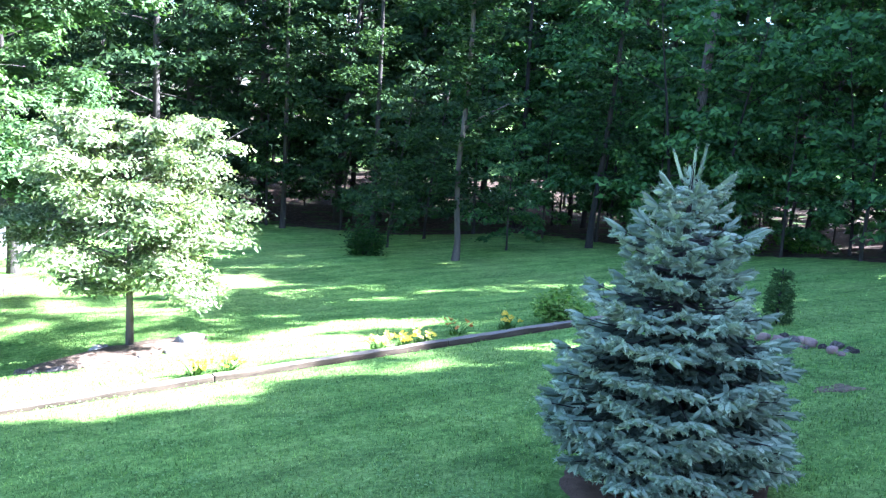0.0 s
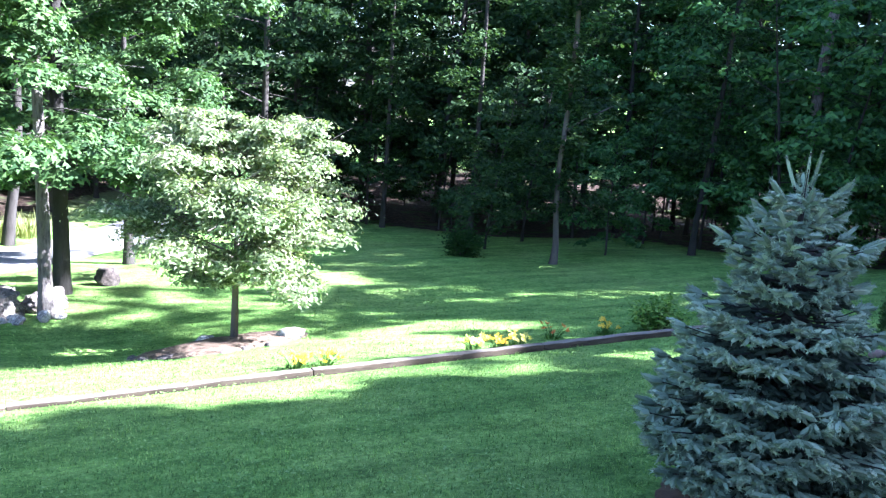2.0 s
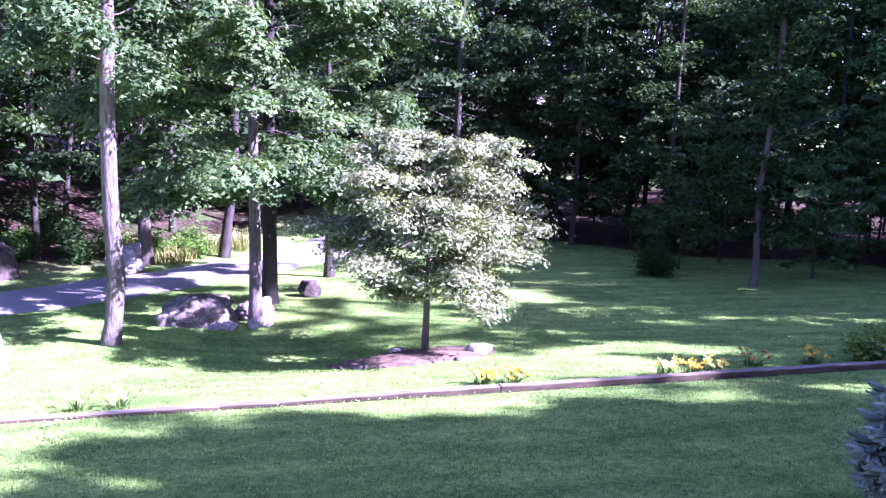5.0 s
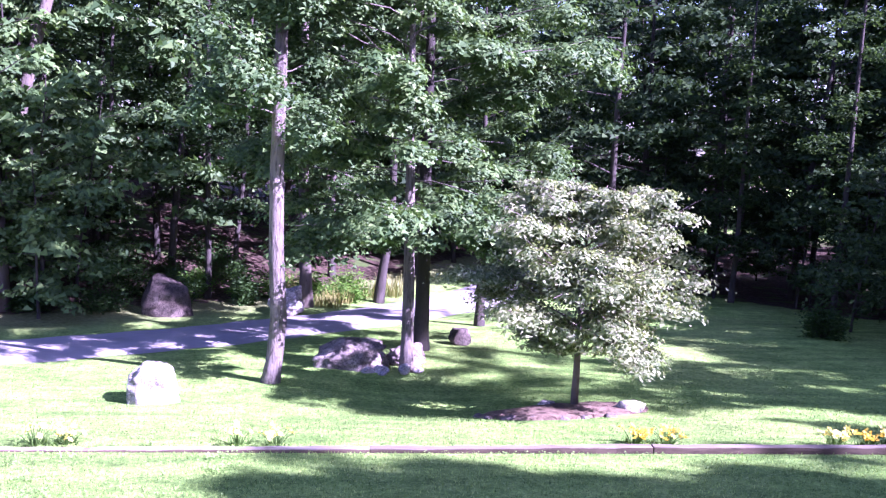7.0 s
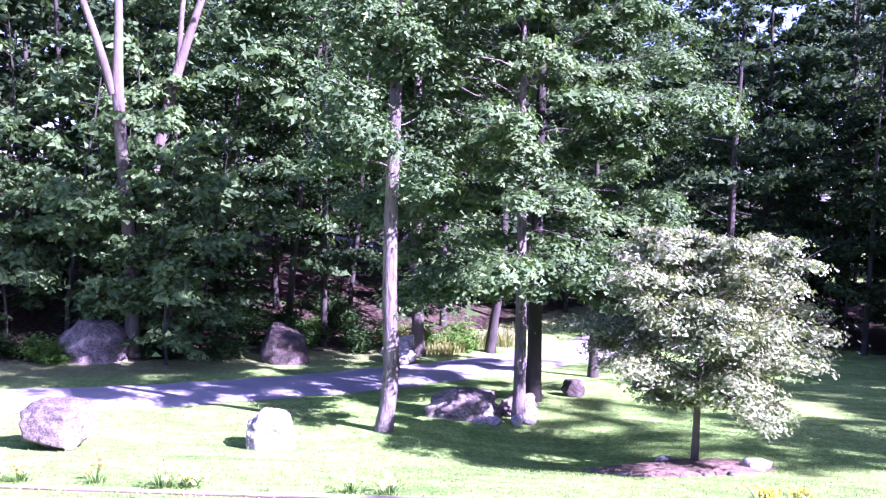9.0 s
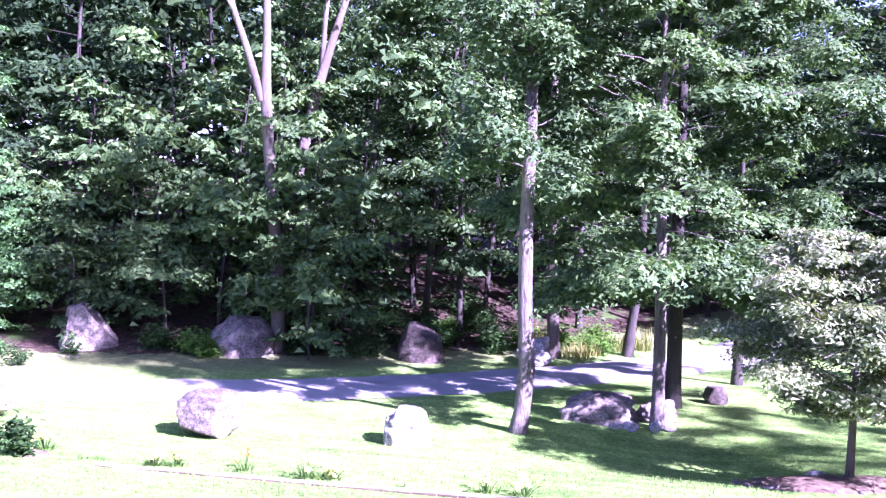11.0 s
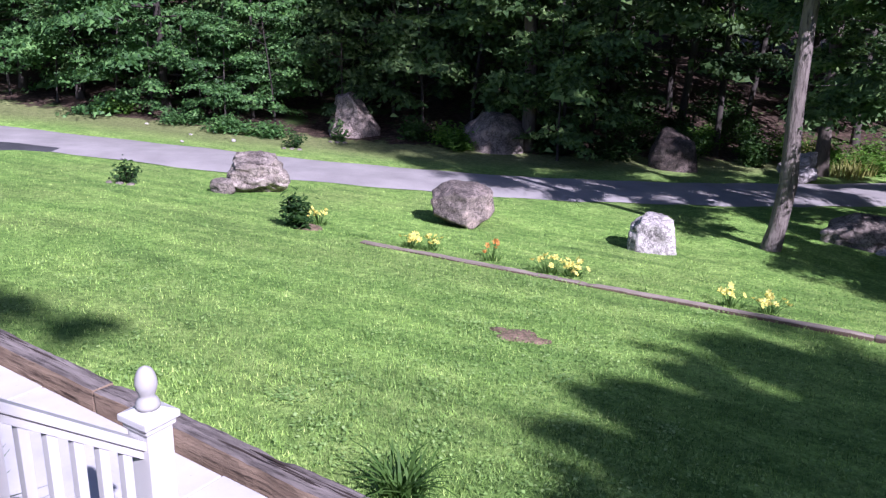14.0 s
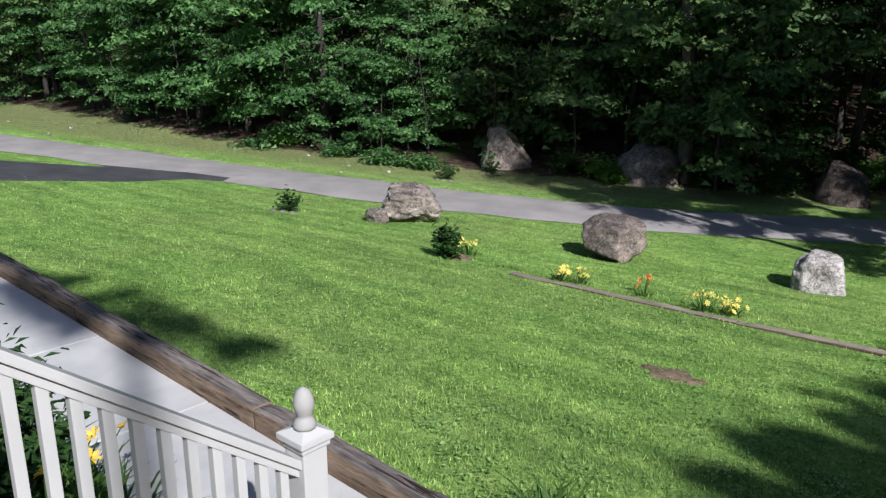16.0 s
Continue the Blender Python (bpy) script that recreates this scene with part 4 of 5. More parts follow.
# the foot of the stem sweeps aside
sweep = tall_meshes[0]
co = np.empty(len(sweep.vertices) * 3, np.float32)
sweep.vertices.foreach_get("co", co)
co = co.reshape(-1, 3)
lean = 0.11 * np.interp(co[:, 2], [-0.2, 0.0, 0.4, 0.9, 1.4, 2.6, 5.0, 9.0], [-0.3, -0.1, 0.5, 1.0, 0.9, 0.2, 0.5, 0.6])
burl = 1 + 0.16 * np.exp(-((co[:, 2] - 1.15) / 0.14) ** 2)
co[:, :2] *= np.where(co[:, 2] < 2, burl, 1)[:, None]
co[:, 0] += lean * math.cos(radians(41))
co[:, 1] += lean * math.sin(radians(41))
sweep.vertices.foreach_set("co", co.ravel())
tree("tall_tree", tall_meshes, on_land(*TALL), "tall slender tree with a pale grey bare trunk and high leaves")
MAPLE_A, MAPLE_B = (-7.87, 12.5), (-8.75, 14.4)
full_low = lambda h: (0.62 + 0.5 * math.sin(math.pi * (0.12 + 0.6 * h))) * (1 - 0.55 * h ** 3)
a_meshes = tree_meshes(41, 9.0, 0.115, 2.2, 2.5, 48, 74000, 0.095, PALE_BARK, MAPLE_LEAF, lean=0.008, flat=0.42, twigs=4, tilt=0.4, droop=0.35, up=0.1, sides=12, clump=0.2, shape=full_low, limb_r=0.1, single=True)
tree("maple_tree", a_meshes, on_land(*MAPLE_A), "maple with a pale trunk and broad green leaves", "maples by the stones")
b_meshes = tree_meshes(42, 11.5, 0.155, 2.1, 3.65, 82, 172000, 0.1, DARK_BARK, MAPLE_LEAF, lean=0.008, flat=0.42, twigs=4, tilt=0.4, droop=0.35, up=0.1, sides=12, clump=0.2, shape=full_low, limb_r=0.1, single=True)
tree("maple_tree", b_meshes, on_land(*MAPLE_B), "maple with a dark trunk and a full sunlit crown", "maples by the stones")
# third maple, added mostly hidden behind the dogwood to shade the drive
c_meshes = tree_meshes(43, 8.0, 0.12, 2.2, 1.8, 40, 40000, 0.11, DARK_BARK, MAPLE_LEAF, lean=0.012, flat=0.42, twigs=4, tilt=0.4, droop=0.35, up=0.1, sides=10, clump=0.22, shape=full_low, limb_r=0.17, single=True)
tree("maple_tree", c_meshes, on_land(-9.6, 18.6), "leafy maple added beside the drive, behind the dogwood, to shade it", "maples by the stones")

# ---- boulders ----
stone("boulder", -9.25, 8.05, (0.72, 0.66, 0.86), 1, PALE_STONE, "pale weathered boulder standing on the lawn", 49, 6, 0.34, group="boulders on the lawn", rough=0.13, detail=4,
      faces=[(-1, 0, 0.04, 0.42), (1, 0, 0.22, 0.44), (0, -1, 0.18, 0.40), (0, 1, 0, 0.42), (0.1, -0.1, 1, 0.42), (-0.6, 0, 0.8, 0.45), (0.5, -0.6, 0.5, 0.50), (-0.6, -0.7, 0.1, 0.47), (0.6, -0.75, 0, 0.5)])
stone("boulder", -11.3, 5.98, (1.0, 0.92, 0.76), 22, GRANITE, "grey pink granite boulder with a bright broken face on the lawn", 61.7, 8, 0.11, group="boulders on the lawn", rough=0.09, detail=4,
      faces=[(-0.5, -0.82, 0.12, 0.32), (0.62, -0.75, -0.02, 0.34), (0.18, -0.1, 1, 0.40), (-0.6, -0.2, 0.7, 0.42), (-1, 0.1, -0.25, 0.44), (1, 0.1, 0.05, 0.47), (0.75, -0.2, -0.65, 0.42), (-0.5, -0.45, -0.75, 0.37), (0, 1, 0, 0.4)])
stone("boulder", -14.69, 3.6, (1.2, 0.9, 0.78), 3, LEDGE_STONE, "pale layered boulder with ledges standing on the lawn", 75.6, 6, 0.12, group="boulders on the lawn", layered=0.5, rough=0.16, detail=4,
      faces=[(0, -0.2, 1, 0.38), (0.9, -0.1, 0.42, 0.42), (0.1, -1, 0.12, 0.40), (-1, 0, 0.3, 0.42), (-0.5, -0.25, 0.8, 0.45), (0.62, -0.8, 0, 0.46), (0.15, -0.7, -0.75, 0.42), (0, 1, 0, 0.42)])
stone("stone", -14.45, 2.95, (0.5, 0.4, 0.3), 33, LEDGE_STONE, "pale split stone leaning on the layered boulder", 10, 5, layered=0.4)
stone("boulder", -21.6, 8.0, (1.5, 1.2, 2.0), 44, GRANITE, "large pointed grey boulder at the edge of the woods", 69.7, 7, 0.9, detail=4, group="boulders by the drive", rough=0.1,
      faces=[(-0.95, -0.1, 0.28, 0.38), (0.72, -0.1, 0.68, 0.28), (-0.2, -0.95, 0.28, 0.36), (0.5, -0.8, 0.3, 0.37), (0, 1, 0.2, 0.4), (1, 0, 0, 0.48), (-0.2, 0, 1, 0.46)])
stone("boulder", -19.0, 10.9, (1.65, 1.2, 1.45), 5, GRANITE, "large grey boulder at the edge of the woods", 60, 7, 0.53, group="boulders by the drive", rough=0.08,
      faces=[(-0.7, -0.3, 0.62, 0.30), (0.6, -0.3, 0.75, 0.35), (0, -1, 0.2, 0.36), (0.6, -0.8, 0.1, 0.40), (-0.6, -0.8, 0.1, 0.40), (1, 0, 0, 0.46), (-1, 0, -0.1, 0.46), (0, 1, 0.2, 0.4), (0.1, 0, 1, 0.40)])
stone("boulder", -16.3, 14.6, (1.25, 1.1, 1.5), 6, DARK_OR_SHADED_STONE, "large boulder across the drive, darkened for shade", 48, 7, 0.5, group="boulders by the drive", rough=0.08,
      faces=[(-0.85, -0.1, 0.4, 0.42), (0.9, 0, 0.2, 0.44), (0.1, -0.4, 0.9, 0.38), (0.45, 0, 0.85, 0.40), (0, -1, 0.1, 0.36), (0.55, -0.8, 0.2, 0.38), (-0.6, -0.75, 0.1, 0.41), (0, 1, 0, 0.4), (-1, 0, -0.1, 0.46)])
stone("boulder", -14.75, 17.2, (1.25, 0.95, 0.82), 17, PALE_STONE, "pale sunlit boulder across the drive", 140, 8, 0.12, group="boulders by the drive", rough=0.26, detail=4)
stone("rock", -8.78, 12.1, (1.4, 0.85, 0.8), 50, LEDGE_STONE, "long grey rock with a pale broken end beside the maples", 36, 6, 0.33, "rocks heaped by the maples", rough=0.2, detail=4, layered=0.12,
      faces=[(-0.6, -0.2, 0.75, 0.36), (0.15, -0.1, 1, 0.36), (-0.4, -0.9, 0.15, 0.36), (0.75, -0.65, 0.1, 0.36), (1, 0.1, 0.1, 0.45), (-1, 0, 0, 0.47), (0, 1, 0, 0.4), (0.3, -0.6, 0.7, 0.42)])
stone("rock", -8.2, 12.95, (0.85, 0.6, 0.55), 54, GRANITE, "dark grey rock between the two maples", 60, 5, 0.14, "rocks heaped by the maples", detail=4, rough=0.3, layered=0.25)
for k, (x, y, s) in enumerate([(-8.14, 12.12, (0.3, 0.24, 0.15)), (-8.32, 11.95, (0.26, 0.2, 0.12)), (-7.78, 12.3, (0.26, 0.2, 0.22)), (-8.02, 11.98, (0.18, 0.14, 0.1)), (-7.66, 12.55, (0.22, 0.2, 0.12))]):
    stone("rock", x, y, s, 55 + k, PALE_STONE, "small pale stone at the foot of the rocks", k * 61, 4, 0.03, "rocks heaped by the maples", detail=2)
stone("boulder", -8.5, 15.6, (0.5, 0.45, 0.42), 61, DARK_OR_SHADED_STONE, "brown boulder half hidden behind the dogwood, darkened for shade", 30, 6)
for k in range(22):
    rng_k = random.Random(200 + k)
    t = k / 21
    x, y = 4.0 + 0.36 * t + rng_k.uniform(-0.2, 0.2), 9.85 - 1.05 * t + rng_k.uniform(-0.16, 0.16)
    s = rng_k.uniform(0.08, 0.19)
    stone("heap_stone", x, y, (s, s * rng_k.uniform(0.6, 0.9), s * rng_k.uniform(0.45, 0.8)), 200 + k, (RED_STONE, GRANITE, DARK_OR_SHADED_STONE)[k % 3],
          "broken reddish stone in a low heap on the lawn", k * 53, 6, 0.015, "stones of the heap", detail=1, rough=0.2)
patch("worn_patch", "worn patch of bare greyish soil in the lawn", "soil", 3.55, 7.2, 0.24, 0.13, 17, SOIL, 10, 0.0, 0.008, 0.5)
patch("mole_hill", "low mound of bare reddish soil in the grass", "soil", -5.5, 3.48, 0.25, 0.14, 15, SOIL, 20, 0.03, 0.004, 1.1)


# ---- low plants ----
def strap_leaves(rng, n, ln, wide, lean, verts, faces, base=(0, 0, 0), spread=0.06):
    """Arching strap-shaped leaves from one crown."""
    for _ in range(n):
        a = rng.uniform(0, 2 * math.pi)
        o = np.array([math.cos(a), math.sin(a), 0])
        s = np.array([-o[1], o[0], 0])
        L, arch = ln * rng.uniform(0.6, 1.15), lean * rng.uniform(0.4, 1.3)
        p = np.array(base) + o * rng.uniform(0, spread) + s * rng.uniform(-spread, spread)
        i0 = shoot.total
        for k in range(5):
            t = k / 4
            c = p + o * (arch * L * t * t) + np.array([0, 0, L * (t - 0.42 * arch * t * t * t) - 0.02])
            w = wide * (1 - t ** 2.2) + 0.0008
            verts += [c - s * w, c + s * w]
        for k in range(4):
            faces.append((i0 + 2 * k, i0 + 2 * k + 1, i0 + 2 * k + 3, i0 + 2 * k + 2))
        shoot.total += 10


def flower(rng, c, size, verts, faces):
    """Six recurved petals in a funnel."""
    tilt = Euler((rng.uniform(0.3, 1.1), 0, rng.uniform(0, 6.28))).to_matrix()
    for k in range(6):
        a = k * math.pi / 3
        o, s = Vector((math.cos(a), math.sin(a), 0)), Vector((-math.sin(a), math.cos(a), 0))
        i0 = len(verts)
        for t, w, z in ((0.08, 0.06, -0.25), (0.5, 0.24, 0.12), (0.85, 0.16, 0.22), (1.0, 0.02, 0.16)):
            for g in (-1, 1):
                v = tilt @ (o * t + s * w * g + Vector((0, 0, z)))
                verts.append(np.array(c) + np.array(v) * size)
        for q in range(3):
            faces.append((i0 + 2 * q, i0 + 2 * q + 1, i0 + 2 * q + 3, i0 + 2 * q + 2))


def daylily(x, y, blooms, petal, seed, tall=0.42, leaves=46, label="daylily clump in bloom beside the timber border", spread=0.1):
    rng = np.random.default_rng(seed)
    tall = tall * 0.62
    ob = thing("daylily", on_land(x, y), label, "flower", "daylilies")
    verts, faces = [], []
    shoot.total = 0
    strap_leaves(rng, leaves, tall * (0.6 if blooms else 0.72), 0.009, 0.75, verts, faces, spread=spread)
    part("leaf_clump", fast_mesh("leaf_clump", np.array(verts), np.array(faces), LILY_LEAF), ob)
    for _ in range(round(blooms * 2.8)):
        a = rng.uniform(0, 6.28)
        r = rng.uniform(0.3, 1.6) * spread * 1.3
        top = np.array([math.cos(a) * r, math.sin(a) * r, tall * rng.uniform(0.6, 1.0)])
        tv, tf = tube([(top[0] * 0.25, top[1] * 0.25, 0), (top[0] * 0.6, top[1] * 0.6, top[2] * 0.6), top], (0.004, 0.004, 0.003), 5)
        stem = part("flower_stem", fast_mesh("flower_stem", np.array(tv), np.array(tf), LILY_LEAF, True), ob)
        fv, ff = [], []
        flower(rng, top, rng.uniform(0.032, 0.046), fv, ff)
        part("bloom", fast_mesh("bloom", np.array(fv), np.array(ff), petal), stem)
    return ob


for k, (x, y, n, m, tall) in enumerate([
        (-2.64, 9.0, 10, YELLOW_PETAL, 0.3), (-2.34, 9.2, 9, YELLOW_PETAL, 0.3), (-0.72, 10.2, 8, PALE_PETAL, 0.3), (-0.42, 10.4, 8, YELLOW_PETAL, 0.3), (-0.18, 10.6, 6, PALE_PETAL, 0.28),
        (0.28, 11.2, 4, RED_PETAL, 0.32), (0.98, 11.5, 6, YELLOW_PETAL, 0.3), (-9.42, 4.24, 5, PALE_PETAL, 0.32), (-9.28, 4.45, 5, PALE_PETAL, 0.32), (-8.62, 4.98, 3, ORANGE_PETAL, 0.38),
        (-7.85, 5.3, 5, PALE_PETAL, 0.34), (-7.66, 5.52, 8, PALE_PETAL, 0.3), (-6.16, 6.5, 4, PALE_PETAL, 0.34), (-5.83, 6.72, 5, PALE_PETAL, 0.3), (-11.2, 3.62, 5, PALE_PETAL, 0.36)]):
    daylily(x, y, n, m, 300 + k, tall, 30)
for k, (x, y, tall) in enumerate([(-10.1, 3.9, 0.2), (-10.25, 3.75, 0.16), (-4.16, 7.62, 0.2), (-6.9, 5.95, 0.16), (-5.0, 7.1, 0.14)]):
    daylily(x, y, 0, YELLOW_PETAL, 340 + k, tall, 14, "small tuft of strap leaves beside the timber border", 0.04)
daylily(-3.14, 1.4, 0, YELLOW_PETAL, 350, 0.62, 80, "clump of long strap leaves behind the timber edging", 0.09)


def leafy_mound(name, label, x, y, rx, ry, tall, leaves, size, material, seed, tilt=0.6, aspect=0.55, stems=9, group="", category="shrub"):
    """A low shrub: stems from one root with leaves in uneven clumps."""
    rng = np.random.default_rng(seed)
    ob = thing(name, on_land(x, y), label, category, group)
    tubes, centres = [], []
    for k in range(stems):
        a = k * 2.4 + rng.normal(0, 0.3)
        r = math.sqrt((k + 0.5) / stems)
        tip = np.array([rx * r * math.cos(a), ry * r * math.sin(a), tall * (1 - 0.55 * r * r) * rng.uniform(0.8, 1.1)])
        path = [np.array([0.03 * math.cos(a), 0.03 * math.sin(a), -0.05]), tip * np.array([0.45, 0.45, 0.55]), tip * np.array([0.8, 0.8, 0.85]), tip]
        tubes.append(tube(path, (0.012, 0.009, 0.006, 0.003), 5))
        n = leaves // stems
        t = rng.uniform(0.3, 1.05, n)
        c = np.outer(t, tip) + rng.normal(0, 1, (n, 3)) * np.array([rx, ry, tall]) * 0.17
        c[:, 2] = np.maximum(c[:, 2], 0.03)
        centres.append(c)
    part("stem_work", fast_mesh("stem_work", *join_tubes(tubes), DARK_BARK, True), ob)
    v, f = leaf_quads(rng, np.concatenate(centres), size, tilt, aspect=aspect, droop=0.2, fold=0.1)
    part("foliage", fast_mesh("foliage", v, f, material), ob)
    return ob


leafy_mound("rhododendron", "small dark green leafy shrub on the lawn", -10.85, 3.2, 0.24, 0.24, 0.45, 420, 0.1, SHRUB_LEAF, 401, 0.7)
patch("soil_ring", "ring of bare soil under a small shrub", "soil", -10.9, 3.35, 0.3, 0.25, 16, SOIL, 0, 0.015)
for k, (x, y, r) in enumerate([(-15.4, 1.5, 0.26), (-20.25, 5.95, 0.3), (-21.0, 7.4, 0.3)]):
    leafy_mound("seedling_shrub", "low green seedling shrub ringed by pale stones", x, y, r, r, r * 1.3, 260, 0.09, SHRUB_LEAF, 410 + k, 0.8, group="seedling shrubs")
    for j in range(3):
        stone("pebble", x + 0.1 + 0.12 * j, y - 0.3 + 0.16 * j, (0.15, 0.11, 0.06), 420 + 5 * k + j, LEDGE_STONE, "pale stone laid beside a seedling shrub", 40 * j, 4, 0.02, "stones by the seedlings", detail=1)
leafy_mound("lime_shrub", "bright green spreading shrub at the end of the ties", 1.75, 12.0, 0.48, 0.36, 0.42, 1500, 0.075, LIME_LEAF, 431, 0.7)
leafy_mound("dark_shrub", "rounded dark green shrub at the edge of the woods", -2.05, 22.3, 0.62, 0.55, 0.75, 2200, 0.1, SHRUB_LEAF, 432, 0.7, stems=14)
for k, (x, y, rx, tall, m) in enumerate([(-19.7, 9.9, 0.7, 0.5, FERN_LEAF), (-20.3, 9.2, 0.6, 0.6, SHRUB_LEAF), (-19.1, 9.9, 0.5, 0.4, FERN_LEAF), (-15.6, 21.2, 0.9, 0.7, FERN_LEAF), (-14.9, 20.2, 0.7, 0.55, FERN_LEAF),
                                         (-15.6, 19.4, 0.7, 0.8, FERN_LEAF), (-22.0, 5.7, 0.7, 0.35, BEECH_LEAF), (-22.9, 4.9, 0.8, 0.4, BEECH_LEAF), (-24.6, 4.0, 0.9, 0.35, BEECH_LEAF), (-26.6, 2.4, 0.9, 0.35, FERN_LEAF),
                                         (-18.3, 12.2, 0.7, 0.5, SHRUB_LEAF), (-17.4, 13.5, 0.8, 0.6, SHRUB_LEAF), (-17.3, 18.2, 0.6, 0.8, FERN_LEAF), (9.6, 22.5, 0.9, 0.5, FERN_LEAF), (8.4, 23.4, 0.8, 0.5, FERN_LEAF),
                                         (-17.2, 15.6, 0.8, 0.8, SHRUB_LEAF), (-18.4, 15.2, 0.9, 0.9, SHRUB_LEAF), (-17.9, 17.0, 0.6, 0.7, FERN_LEAF), (-19.6, 15.4, 0.9, 1.0, SHRUB_LEAF), (-19.2, 17.2, 0.7, 0.8, SHRUB_LEAF),
                                         (-16.4, 17.4, 0.6, 0.8, SHRUB_LEAF), (-18.6, 18.9, 0.9, 1.0, SHRUB_LEAF), (-20.9, 17.0, 1.0, 1.1, SHRUB_LEAF), (-16.6, 19.0, 0.8, 0.9, FERN_LEAF), (-20.2, 19.8, 1.0, 1.0, SHRUB_LEAF)]):
    leafy_mound("undergrowth", "leafy green undergrowth at the edge of the woods", x, y, rx, rx * 0.8, tall, 1100, 0.11, m, 440 + k, 0.6, stems=12, group="undergrowth")

for k in range(9):
    rng_k = random.Random(700 + k)
    i = 14 + rng_k.random() * 24
    a, b = ROAD_LINE[int(i)], ROAD_LINE[int(i) + 1]
    p = a + (b - a) * (i - int(i))
    nx, ny = -(b - a)[1] / np.hypot(*(b - a)), (b - a)[0] / np.hypot(*(b - a))
    off = rng_k.uniform(1.7, 4.0)
    s = rng_k.uniform(0.1, 0.2)
    stone("pebble", float(p[0] + nx * off), float(p[1] + ny * off), (s, s * 0.7, s * 0.5), 700 + k, PALE_STONE, "small pale stone lying on the verge", k * 40, 4, 0.015, "stones on the verge", detail=0)


def weeds(x, y, seed, tall=0.6):
    rng = np.random.default_rng(seed)
    verts, faces = [], []
    shoot.total = 0
    strap_leaves(rng, 90, tall, 0.012, 0.5, verts, faces, spread=0.35)
    ob = new("weeds", fast_mesh("weeds", np.array(verts), np.array(faces), DRY_GRASS))
    ob.matrix_basis = on_land(x, y)
    return tagged(ob, "tall dry yellowish weeds beside the drive", "weeds", "weeds by the drive")


for k, (x, y) in enumerate([(-14.7, 19.0), (-14.9, 19.8), (-15.4, 20.6), (-15.0, 21.4), (-15.8, 18.6), (-16.3, 19.8), (-14.6, 22.3)]):
    weeds(x, y, 720 + k, 0.5 + 0.06 * k)

# ---- flower bed behind the rail ----
bed_place = at_house(-5.2, -0.02, -0.24)
bed = thing("flower_bed", bed_place, "bed of dark reddish mulch between the walk and the house", "flower bed", data=bm_mesh("flower_bed", box_bm(4.5, 2.9, 0.06, 0.03), MULCH))
for k, (u, n, r, tall, m) in enumerate([(-3.8, 1.2, 0.3, 0.46, SHRUB_LEAF), (-3.35, 0.85, 0.28, 0.44, SHRUB_LEAF), (-4.4, 1.15, 0.34, 0.5, SHRUB_LEAF), (-4.1, 0.7, 0.34, 0.54, SHRUB_LEAF), (-3.5, 0.45, 0.32, 0.5, FERN_LEAF),
                                       (-5.0, 1.1, 0.34, 0.48, SHRUB_LEAF), (-4.7, 0.6, 0.32, 0.54, SHRUB_LEAF), (-5.7, 1.0, 0.3, 0.42, SHRUB_LEAF), (-6.5, 0.9, 0.3, 0.4, FERN_LEAF)]):
    p = at_house(u, n).translation
    ob = leafy_mound("perennial", "leafy green perennial in the mulched bed", p.x, p.y, r * 1.05, r * 1.05, tall * 1.45, 1700, 0.07, m, 470 + k, 0.8, 0.4, 10, "perennials in the bed", "plant")
    ob.matrix_basis.translation.z = -0.19
for k, (u, n, blooms) in enumerate([(-3.62, 1.4, 1), (-3.2, 1.36, 0), (-3.3, 1.1, 0), (-3.0, 1.2, 0), (-3.45, 1.22, 1), (-3.1, 0.9, 0), (-3.85, 1.3, 0), (-3.75, 1.05, 1)]):
    p = at_house(u, n).translation
    ob = daylily(p.x, p.y, blooms, YELLOW_PETAL, 490 + k, 0.86, 90, "daylily with long leaves in the mulched bed", 0.13)
    ob.matrix_basis.translation.z = -0.19

for u, n, turn in ((-3.46, 1.62, 24), (-3.25, 1.58, -12)):
    brick = new("brick", bm_mesh("brick", box_bm(0.2, 0.095, 0.06, 0.005), BRICK))
    brick.matrix_basis = at_house(u, n, WALK_Z + 0.004) @ Matrix.Rotation(radians(turn), 4, "Z")
    tagged(brick, "loose red brick lying at the edge of the walk", "brick", "loose bricks by the bed")


# ---- woods ----
def sideways(az):
    return np.array([math.cos(radians(az)), math.sin(radians(az)), 0])


def bare_stem_tree(name, label, x, y, az, stems, bark, seed, leafy=0, leaf=0.2, leafmat=None, sprays=(), group=""):
    """A tree known by its bare stems. stems: rows of (sideways, up, radius) in metres, seen along az."""
    rng = np.random.default_rng(seed)
    s = sideways(az)
    tubes = []
    for rows in stems:
        pts = [s * a + np.array([0, 0, z]) + rng.normal(0, 0.03, 3) * (z > 0.5) for a, z, r in rows]
        fine = [np.array(p) for p in smooth_line([tuple(q) for q in pts], 3)]
        tubes.append(tube(fine, np.interp(np.linspace(0, len(rows) - 1, len(fine)), range(len(rows)), [r for *_, r in rows]), 10))
    ob = thing(name, on_land(x, y), label, "tree", group)
    part("trunk", fast_mesh("trunk", *join_tubes(tubes), bark, True), ob)
    if leafy:
        c = []
        per = leafy // len(sprays)
        for a, z, r in sprays:
            sub = rng.normal(0, 0.5, (6, 3)) * np.array([r, r, r * 0.5])
            for q in sub:
                c.append(s * a + np.array([0, 0, z]) + q + rng.normal(0, 0.42, (per // 6, 3)) * np.array([r, r, r * 0.35]) * 0.6)
        v, f = leaf_quads(rng, np.concatenate(c), leaf, 0.75, droop=0.3, fold=0.1)
        part("crown", fast_mesh("crown", v, f, leafmat), ob)
    return ob


